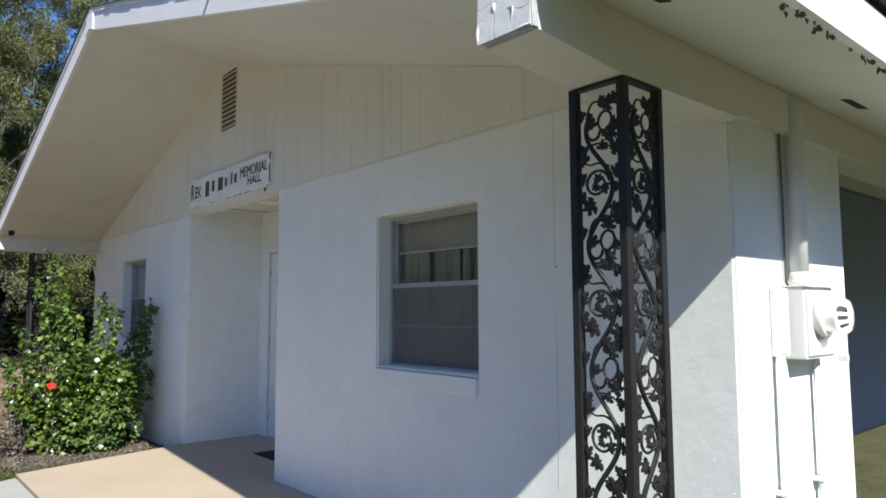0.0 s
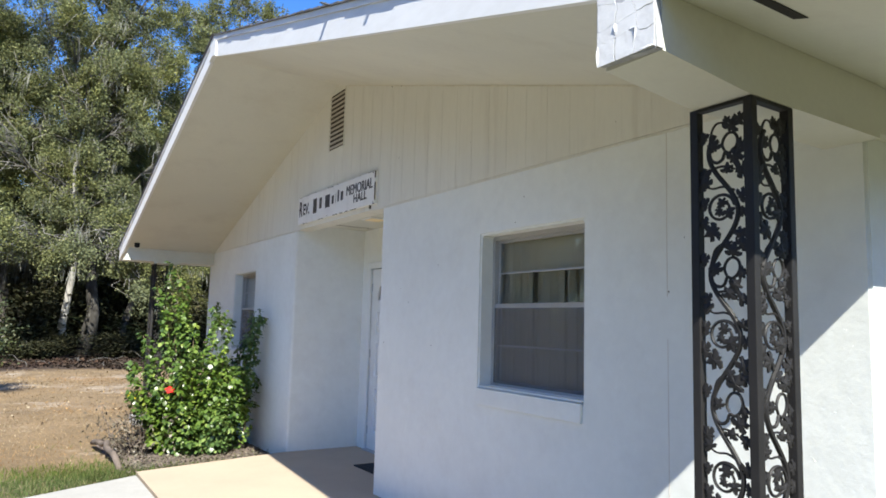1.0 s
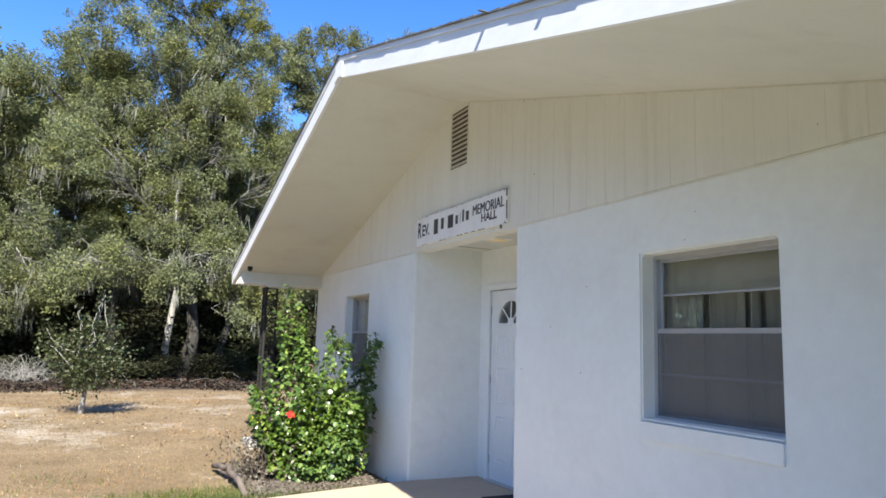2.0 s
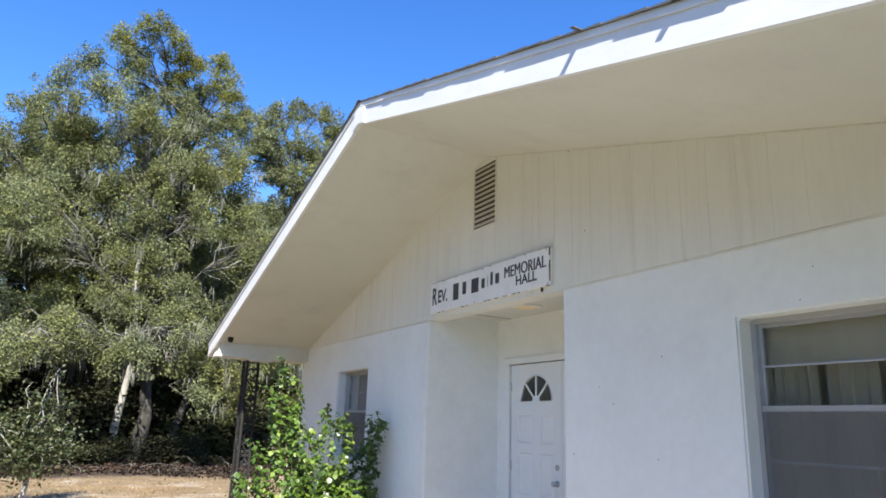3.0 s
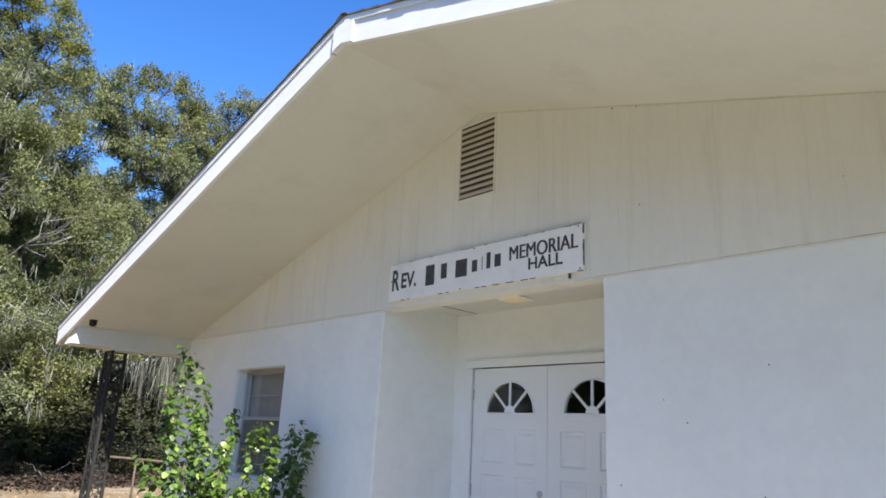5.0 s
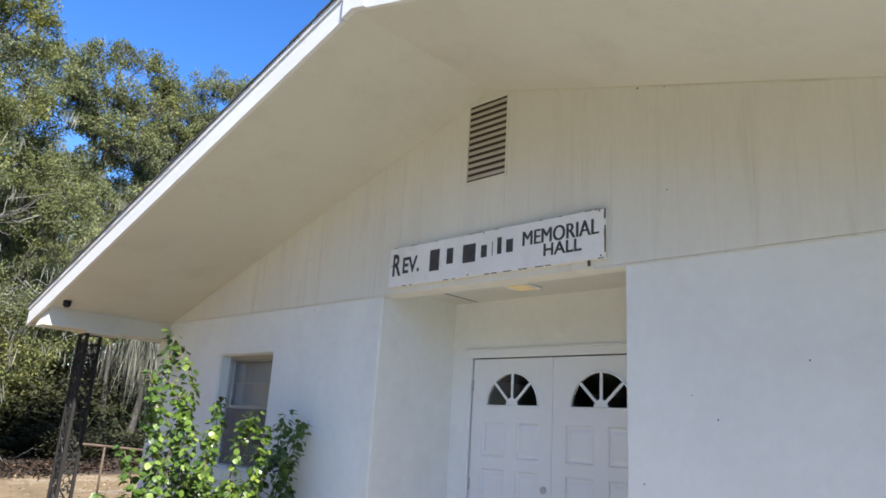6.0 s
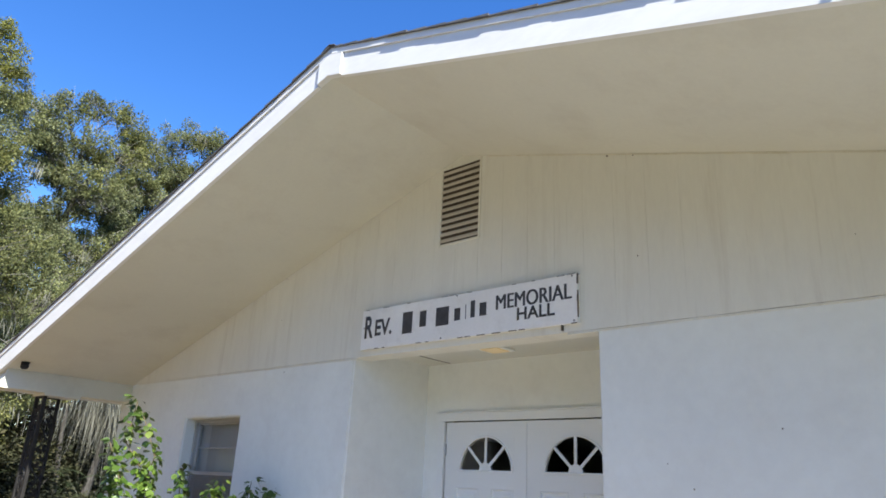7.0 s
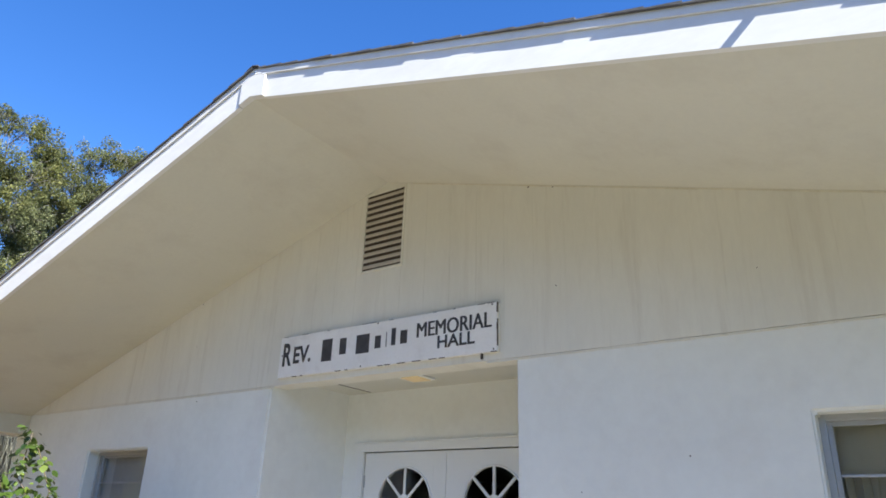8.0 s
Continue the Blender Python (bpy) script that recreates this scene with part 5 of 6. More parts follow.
def oak(x, y, height, spread, seed, low, lobes, per, leaf=0.11, trunks=(), label="", moss=1.0, dense=24.0, deep=1.8, skirt=0, hang=1.0, tips=(), front=()):
    """A live oak: crooked trunks, a limb to each bough of the crown, drooping leaf sprays on every bough, bare twigs, hanging moss.

    lobes are the boughs as (sideways, height, radius); further boughs fill the crown's inside and back; tips are boughs of golden young leaves."""
    rng = np.random.default_rng(seed)
    tree = thing("oak_tree", (x, y, GROUND), label, "tree", "", "oaks behind the hall")
    base = np.array([x, y, GROUND - 0.15])
    lines = []
    for ti, (dx, dy, r, reach, light_bark) in enumerate(trunks):
        foot = base + np.array([dx, dy, 0])
        head = base + np.array([dx * 1.6 + rng.normal() * 0.5, dy * 2 + rng.normal() * 0.4, height * reach])
        line = bend(foot, head, rng, 10, 0.03)
        bm = sweep(bmesh.new(), line, r, 10, r * 0.2)
        for v in bm.verts:
            f = max(0.0, 1 - (v.co.z - GROUND) / 1.2)
            c = Vector(foot)
            v.co += Vector((v.co.x - c.x, v.co.y - c.y, 0)) * (0.45 * f * f)
            v.co += Vector((noise.noise(v.co * 1.7), noise.noise(v.co * 1.7 + Vector((9, 0, 0))), 0)) * 0.05
        part("trunk", bm, PALEBARK if light_bark else BARK, tree, "", True)
        lines.append((line, r))
    boughs = [(base + np.array([dx, rng.normal() * deep * (1.15 - z / height) - 0.5, z - GROUND]), r, False) for dx, z, r in lobes]
    boughs += [(base + np.array([dx, rng.normal() * 0.4 - 0.3, z - GROUND]), r, True) for dx, z, r in tips]
    boughs += [(base + np.array([dx, dy + rng.normal() * 0.3, z - GROUND]), r, False) for dx, dy, z, r in front]
    for i in range(int(len(lobes) * 0.95)):
        h = rng.uniform(0.1, 0.8)
        a, q = rng.uniform(0, 2 * np.pi), spread * rng.uniform(0.1, 0.7) * math.sin(math.pi * min(1, 0.2 + 0.7 * h)) ** 0.6
        boughs.append((base + np.array([math.cos(a) * q, math.sin(a) * q + 0.6, low + (height - low) * h]), rng.uniform(0.8, 1.3), False))
    for i in range(skirt):
        u = (i + 0.5) / skirt * 2 - 1
        boughs.append((base + np.array([u * spread * 0.95 + 0.5, -4.4 + 0.7 * rng.normal(), rng.uniform(3.3, 5.2) - 0.4 * abs(u)]), rng.uniform(0.6, 0.95), False))
    cen, rad, gold, under_side, fine, bare = [], [], [], [], bmesh.new(), bmesh.new()
    for i, (c, r, tip) in enumerate(boughs):
        line, tr = min(lines, key=lambda q: np.linalg.norm(q[0][-1][:2] - c[:2]) + 0.3 * abs(q[0][-1][2] - c[2]) + rng.uniform(0, 2))
        zz = max(line[0][2] + 4.2, c[2] - rng.uniform(1.0, 3.2))
        j = int(np.argmin([abs(p[2] - zz) for p in line]))
        p = line[j]
        limb = bmesh.new()
        b = bend(p, c, rng, 7, 0.08)
        sweep(limb, b, max(tr * 0.26, 0.03), 6, 0.012)
        part("limb", limb, BARK, tree, "", True)
        n = max(14 if tip else 6, int(dense * r ** 1.7 * (1.5 if tip else 1.0)))
        for k in range(n):
            d = rng.normal(size=3)
            d /= np.linalg.norm(d)
            e = c + d * r * rng.uniform(0.35, 1.05) * np.array([1.05, 1.05, 0.95])
            cen.append(e)
            rad.append(rng.uniform(0.16, 0.46) * (0.9 if tip else 1.0))
            gold.append(tip)
            s = b[3 + k % 4]
            if k % 2 == 0:
                sweep(fine, bend(s, e + d * 0.15, rng, 4, 0.22), 0.018, 4, 0.005)
            if k % 5 == 0 and not tip:
                out = e + d * rng.uniform(0.1, 0.5) + np.array([0, -0.2, rng.uniform(-0.3, 0.2)])
                sweep(bare, bend(s, out, rng, 6, 0.3), 0.016, 4, 0.004)
        under_side += [c + np.array([rng.normal() * r * 0.7, rng.normal() * r * 0.5 - 0.3 * r, -r * rng.uniform(-0.4, 0.8)]) for k in range(int(2.6 * r * moss * (0.4 + 0.6 * (c[2] < height * 0.7)) * (not tip)))]
    tagged(part("branchwork", fine, TWIG, tree, "", True), "", "", "", "stuff")
    tagged(part("twigwork", bare, PALETWIG, tree, "", True), "pale grey bare twigs", "", "", "stuff")
    cen, rad, gold = np.array(cen), np.array(rad), np.array(gold)
    wgt = rad ** 1.8 / (rad ** 1.8).sum()
    which = rng.choice(len(cen), size=len(cen) * per, p=wgt)
    d = rng.normal(size=(len(which), 3))
    d /= np.linalg.norm(d, axis=1)[:, None]
    d *= (rng.uniform(0, 1, len(which)) ** 0.45)[:, None]
    pts = cen[which] + d * rad[which][:, None] * np.array([1.15, 1.15, 1.0])
    pts[:, 2] -= 0.55 * ((pts[:, :2] - cen[which][:, :2]) ** 2).sum(1) / rad[which]
    keep = pts[:, 2] > GROUND + 0.4
    pts, isgold = pts[keep], gold[which][keep]
    v, f = leaf_cloud(pts[~isgold], leaf, rng, 1.0, 0.42)
    tagged(cloud("crown", v, f, OAKLEAF, tree), "", "", "", "stuff")
    if isgold.any():
        v, f = leaf_cloud(pts[isgold], leaf, rng, 1.0, 0.42)
        tagged(cloud("young_leaves", v, f, GOLDLEAF, tree), "golden green young leaves at the top", "", "", "stuff")
    if moss:
        v, f = festoons(under_side, hang, rng)
        tagged(cloud("hanging_moss", v, f, MOSS, tree), "", "", "", "stuff")
    return tree


def round_crown(height, spread, low, n, seed):
    """Boughs spread over a rounded crown with an uneven top."""
    r = random.Random(seed)
    out = []
    for i in range(n):
        h = (i + 0.5) / n
        w = spread * math.sin(math.pi * min(1, 0.22 + 0.72 * h)) ** 0.65
        out.append((w * math.sin(i * 2.4 + seed) * r.uniform(0.75, 1.05), low + (height - low - 1.0) * h, r.uniform(0.85, 1.45)))
    return out


TIPS = [(-1.5, 16.4, 0.6), (-0.5, 16.8, 0.66), (0.35, 16.5, 0.78), (1, 15.9, 0.72), (2.45, 16.7, 0.48), (2.6, 15.6, 0.66), (2.85, 14.8, 0.54), (2.85, 13.9, 0.6), (0.3, 15.4, 0.72), (-1.0, 15.9, 0.6), (1.7, 15.2, 0.6)]
BIG = [(-3.2, 14.1, 0.7), (-2.4, 14.9, 0.55), (-1.2, 15.3, 0.75), (-4.3, 13.3, 0.8), (-3.2, 12.9, 0.95), (-1.9, 13.7, 0.95), (-0.5, 14.2, 0.95), (0.9, 14.3, 0.95), (1.9, 14.4, 0.75), (2.3, 13.0, 0.85), (0.9, 12.8, 1.05), (-0.6, 12.6, 1.15),
       (-2.2, 12.0, 1.15), (-4.6, 11.7, 0.95), (-5.4, 10.6, 0.9), (3.3, 12.2, 0.75), (3.8, 11.0, 0.85), (2.6, 11.2, 0.95), (1.0, 10.9, 1.15), (-1.0, 10.7, 1.25), (-3.2, 10.3, 1.25), (-4.8, 9.2, 1.15), (3.9, 9.4, 1.05), (2.2, 9.3, 1.15),
       (0.2, 8.9, 1.25), (-1.8, 8.7, 1.25), (-3.6, 7.8, 1.25), (4.2, 7.8, 1.05), (2.6, 7.4, 1.15), (0.8, 7.0, 1.25), (-1.0, 6.9, 1.25), (-5.0, 6.8, 1.15), (-2.8, 6.2, 1.25), (4.2, 6.1, 1.0), (3.0, 5.4, 1.0), (1.6, 5.2, 1.05),
       (-0.4, 5.3, 1.05), (-4.4, 5.0, 1.15), (-1.8, 4.6, 0.95), (2.7, 3.9, 0.6), (3.2, 3.1, 0.5), (-4.4, 3.4, 1.0), (-5.6, 4.6, 1.0)]
LOW = [(1.6, -5.3, 3.3, 0.57), (1.6, -5.1, 4.2, 0.76), (2.3, -5.7, 2.9, 0.52), (2.1, -5.9, 2.2, 0.38), (2.5, -5.5, 4, 0.85), (3.4, -5.7, 3.2, 0.62), (3.5, -5.3, 4.2, 0.85), (4.4, -5.1, 3.9, 0.81), (5.4, -4.9, 4.2, 0.76), (-2.6, -5.5, 3.4, 0.66), (-3.5, -5.7, 2.8, 0.66)]
REAR = [(-2.8, 17.0, 0.8), (-2.0, 17.8, 0.8), (-0.9, 18.2, 0.85), (0.2, 18.9, 0.85), (1.4, 18.9, 0.85), (2.4, 18.2, 0.8), (3.2, 17.2, 0.8), (-1.5, 16.4, 0.9), (0.5, 16.8, 1.0), (2.0, 16.4, 0.9), (-0.4, 15.1, 1.1), (1.6, 14.7, 1.1)]
FAR = [(-3.4, 17.6, 0.8), (-2.4, 18.5, 0.85), (-1.2, 19.2, 0.85), (-0.2, 19.8, 0.85), (0.8, 20.1, 0.9), (1.9, 19.9, 0.85), (3.0, 19.2, 0.9)]
big = oak(-0.9, 24.4, 17.2, 4.6, 11, 3.0, BIG, 135, 0.1, ((1.0, 0.2, 0.24, 0.8, False), (0.3, -0.5, 0.15, 0.5, True), (-1.7, 0.9, 0.18, 0.6, False), (2.4, 1.2, 0.17, 0.55, False)), "tall live oak with pale trunk and hanging moss", 1.1, skirt=8, hang=0.6, tips=TIPS, front=LOW)
side = oak(-7.4, 25.2, 12.8, 4.0, 23, 1.4, round_crown(12.8, 3.9, 1.9, 26, 23), 120, 0.1, ((0, 0, 0.22, 0.75, False), (1.1, 0.6, 0.16, 0.6, False)), "spreading live oak with grey hanging moss", 1.5, skirt=5, hang=0.75)
rear = oak(6.8, 32.0, 19.4, 4.9, 37, 2.2, REAR + round_crown(18.0, 4.4, 5.0, 24, 37), 95, 0.128, ((0, 0, 0.24, 0.8, False), (-1.2, 0.4, 0.18, 0.6, False)), "tall live oak rising behind the hall roof", 1.3, hang=0.7)
far = oak(13.0, 33.0, 20.9, 5.3, 41, 2.2, FAR + round_crown(19.4, 4.6, 6.0, 24, 41), 95, 0.128, ((0, 0, 0.24, 0.8, False), (1.5, 0.4, 0.18, 0.6, False)), "tall live oak rising behind the hall roof", 1.3, hang=0.7)
old = oak(8.0, 25.4, 9.0, 2.6, 71, 4.6, [(-1.6, 5.4, 0.8), (-0.6, 6.2, 0.9), (0.5, 6.0, 0.9), (1.5, 5.6, 0.9), (-1.0, 7.4, 0.9), (0.4, 7.8, 1.0), (1.6, 7.0, 0.9), (-2.3, 6.4, 0.8)], 60, 0.12,
          ((-0.9, 0.0, 0.11, 0.7, False), (0.3, 0.4, 0.17, 0.8, False), (1.4, -0.2, 0.12, 0.7, False)), "old live oak draped in long grey moss", 2.3, hang=3.2)
# filler oaks, mostly unseen, added to darken reflections and block low sky
plain = oak(-24.0, 11.0, 14.0, 4.5, 61, 2.0, round_crown(14.0, 4.4, 2.2, 20, 61), 28, 0.25, ((0, 0, 0.24, 0.8, False),), "broad live oak added at the lot edge, mostly out of view", 0.5)
for src, x, y, turn, s in ((old, -1.6, 27.4, 140, 0.9), (old, 3.0, 27.8, 30, 0.85), (rear, 1.6, 35.0, 130, 0.86), (far, -4.5, 33.0, 60, 0.80), (plain, 18.8, 35.0, 200, 1.45), (plain, -13.2, 26.5, 90, 0.9), (plain, -18.0, 31.0, 10, 1.1), (plain, -22.5, 25.0, 60, 1.0), (plain, -27.5, 17.0, 200, 1.0), (plain, -30.0, 8.0, 120, 1.0), (side, 4.4, 27.6, 250, 0.86), (side, -3.4, 28.8, 160, 1.02), (rear, -7.6, 30.5, 210, 0.66),
                           (plain, -10.5, 34.0, 75, 1.2), (plain, -18.5, 19.0, 40, 1.0), (plain, -27.0, 2.0, 280, 1.0), (plain, 6.0, -27.0, 15, 1.0), (plain, 15.0, -25.0, 115, 1.0)):
    c = copy_thing(src, pose(x, y, GROUND, 0, 0, turn))
    c.scale = (s, s, s)


def thicket(x, y, w, d, h, seed, n):
    """Dense low brush under the trees."""
    rng = np.random.default_rng(seed)
    t = thing("brush", (x, y, GROUND), "leafy brush under the trees with shade put into its colour", "bush", "", "brush under the trees")
    bm = bmesh.new()
    heads = []
    for i in range(14):
        f = np.array([x + rng.uniform(-w, w) * 0.7, y + rng.uniform(-d, d) * 0.7, GROUND - 0.05])
        e = f + np.array([rng.normal() * 0.4, rng.normal() * 0.4, h * rng.uniform(0.6, 1.0)])
        sweep(bm, bend(f, e, rng, 5, 0.2), 0.02, 5, 0.005)
        heads.append(e)
    tagged(part("branchwork", bm, BARK, t, "", True), "", "", "", "stuff")
    heads = np.array(heads)
    q = heads[rng.integers(len(heads), size=n)]
    q = q * 1.0
    q[:, 2] = GROUND + (q[:, 2] - GROUND) * rng.uniform(0.05, 1.0, n) ** 0.7
    q += rng.normal(size=(n, 3)) * np.array([w * 0.3, d * 0.3, 0.22])
    q[:, 2] = np.maximum(q[:, 2], GROUND + 0.05)
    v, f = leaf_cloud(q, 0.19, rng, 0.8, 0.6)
    tagged(cloud("foliage", v, f, SHADEDBRUSH, t), "", "", "", "stuff")
    return t


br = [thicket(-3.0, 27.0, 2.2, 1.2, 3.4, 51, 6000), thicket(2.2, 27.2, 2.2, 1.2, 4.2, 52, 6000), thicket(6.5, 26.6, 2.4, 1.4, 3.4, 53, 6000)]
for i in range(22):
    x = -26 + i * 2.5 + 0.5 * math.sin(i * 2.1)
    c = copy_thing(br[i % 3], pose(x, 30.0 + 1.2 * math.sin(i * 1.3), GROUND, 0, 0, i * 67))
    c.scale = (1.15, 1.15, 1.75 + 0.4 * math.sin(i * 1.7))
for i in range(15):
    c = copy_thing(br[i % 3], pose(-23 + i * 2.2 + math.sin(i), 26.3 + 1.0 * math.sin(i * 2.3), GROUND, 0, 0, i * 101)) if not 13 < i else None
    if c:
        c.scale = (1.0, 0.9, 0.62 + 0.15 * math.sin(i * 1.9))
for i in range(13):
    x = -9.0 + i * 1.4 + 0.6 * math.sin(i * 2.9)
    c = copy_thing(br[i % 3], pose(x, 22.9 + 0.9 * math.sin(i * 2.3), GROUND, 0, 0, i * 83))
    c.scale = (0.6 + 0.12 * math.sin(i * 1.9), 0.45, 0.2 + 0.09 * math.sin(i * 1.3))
# unseen brush rows added on the sunward and street sides against low sky
for i in range(9):
    c = copy_thing(br[i % 3], pose(-14 + i * 4.5, -25 + 1.5 * math.sin(i), GROUND, 0, 0, i * 50))
    c.scale = (1.9, 1.9, 2.2)
for i in range(14):
    c = copy_thing(br[i % 3], pose(-33 + 1.5 * math.sin(i), -34 + i * 4.6, GROUND, 0, 0, i * 50))
    c.scale = (1.9, 1.9, 2.4)


def palmetto(x, y, seed):
    """A low palm shrub: stalks that fan out, each ending in a spread of narrow blades."""
    rng = np.random.default_rng(seed)
    t = thing("palmetto", (x, y, GROUND), "low dark green palmetto on the shaded wood floor", "shrub", "", "palmettos under the oaks")
    for i in range(13):
        a, out = i * 2.4 + rng.normal() * 0.2, rng.uniform(0.35, 0.85)
        f = np.array([x, y, GROUND - 0.03]) + rng.normal(size=3) * np.array([0.06, 0.06, 0])
        e = np.array([x + out * math.cos(a), y + out * math.sin(a), GROUND + rng.uniform(0.45, 1.25)])
        bm = sweep(bmesh.new(), bend(f, e, rng, 5, 0.06), 0.012, 5, 0.006)
        d = np.array([math.cos(a), math.sin(a), 0.25])
        w = np.array([-math.sin(a), math.cos(a), 0.0])
        end = list(bm.verts)[-5:]
        hub = bm.verts.new(e + d * 0.01)
        for k in range(5):
            bm.faces.new((end[k], end[(k + 1) % 5], hub))
        for k in range(13):
            q = math.radians(-85 + 170 * k / 12)
            tip = e + (d * math.cos(q) + w * math.sin(q)) * rng.uniform(0.34, 0.5) + np.array([0, 0, -0.1 * abs(math.sin(q)) - 0.06])
            mid = e + (tip - e) * 0.5 + np.array([0, 0, 0.03])
            sd = np.cross(tip - e, (0, 0, 1.0))
            sd = sd / np.linalg.norm(sd) * 0.017
            v = [hub] + [bm.verts.new(p) for p in (mid + sd, tip, mid - sd, mid + np.array([0, 0, 0.006]))]
            for tri in ((0, 1, 4), (1, 2, 4), (2, 3, 4), (3, 0, 4)):
                bm.faces.new([v[n] for n in tri])
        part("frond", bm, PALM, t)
    return t


pal = palmetto(3.4, 24.3, 91)
for i, (x, y, s) in enumerate(((1.9, 24.6, 1.1), (-2.0, 23.0, 0.9), (4.8, 24.8, 1.2), (2.6, 24.4, 1.4), (-4.4, 23.4, 1.0), (6.2, 24.2, 1.0), (-0.9, 24.6, 1.2), (7.6, 24.0, 1.3))):
    c = copy_thing(pal, pose(x, y, GROUND, 0, 0, i * 77))
    c.scale = (s, s, s)


def small_tree(x, y):
    """A young tree with a short trunk, an uneven leafy crown and bare twigs on top."""
    rng = np.random.default_rng(5)
    t = thing("young_tree", (x, y, GROUND), "small dark leafed young tree on the dry lawn", "tree")
    b = np.array([x, y, GROUND - 0.05])
    part("trunk", sweep(bmesh.new(), bend(b, b + np.array([0.05, 0, 0.75]), rng, 5, 0.04), 0.055, 8, 0.035), PALEBARK, t, "", True)
    bm, heads = bmesh.new(), []
    for i in range(26):
        a = i * 2.4
        s = b + np.array([0.04, 0, rng.uniform(0.4, 0.75)])
        out = rng.uniform(0.3, 1.0) if i % 4 else 0.2
        e = s + np.array([math.cos(a) * out, math.sin(a) * out, rng.uniform(0.2, 1.1) + (0.85 if i % 4 == 0 else 0.0)])
        ln = bend(s, e, rng, 6, 0.16)
        sweep(bm, ln, 0.016, 5, 0.004)
        for p in ln[2:]:
            heads.append((p, 0.17 if i % 4 else 0.07))
    tagged(part("branchwork", bm, PALEBARK, t, "", True), "", "", "", "stuff")
    pts = []
    for i in range(4200):
        p, r = heads[rng.integers(len(heads))]
        if p[2] > 1.75 and rng.random() < 0.8:
            continue
        pts.append(p + rng.normal(size=3) * r)
    v, f = leaf_cloud(np.array(pts), 0.075, rng, 0.85, 0.6)
    tagged(cloud("crown", v, f, CITRUS, t), "", "", "", "stuff")


small_tree(-3.25, 10.4)


# ---------------------------------------------------------------- flowering shrub by the wall
def leaf_mesh(name, size, seed, material):
    """A broad toothed leaf, folded along its midrib and curled at the tip."""
    r = random.Random(seed)
    bm = bmesh.new()
    out = [(0.0, 0.0), (0.22, 0.10), (0.40, 0.30), (0.42, 0.50), (0.30, 0.72), (0.16, 0.86), (0.0, 1.0)]
    mid = [bm.verts.new((0, v * size, -0.10 * size * v * v)) for v in (0.0, 0.10, 0.30, 0.50, 0.72, 0.86, 1.0)]
    for s in (-1, 1):
        rim = [bm.verts.new((s * u * size * r.uniform(0.9, 1.1), v * size, (0.10 * u - 0.12 * v * v) * size + r.uniform(-0.01, 0.01) * size)) for u, v in out[1:-1]]
        rim = [mid[0]] + rim + [mid[-1]]
        for i in range(len(mid) - 1):
            q = [mid[i], mid[i + 1], rim[i + 1], rim[i]]
            q = list(dict.fromkeys(q))
            bm.faces.new(q if s < 0 else q[::-1])
    me = bpy.data.meshes.new(name)
    bm.to_mesh(me)
    bm.free()
    me.shade_smooth()
    me.materials.append(material)
    return me


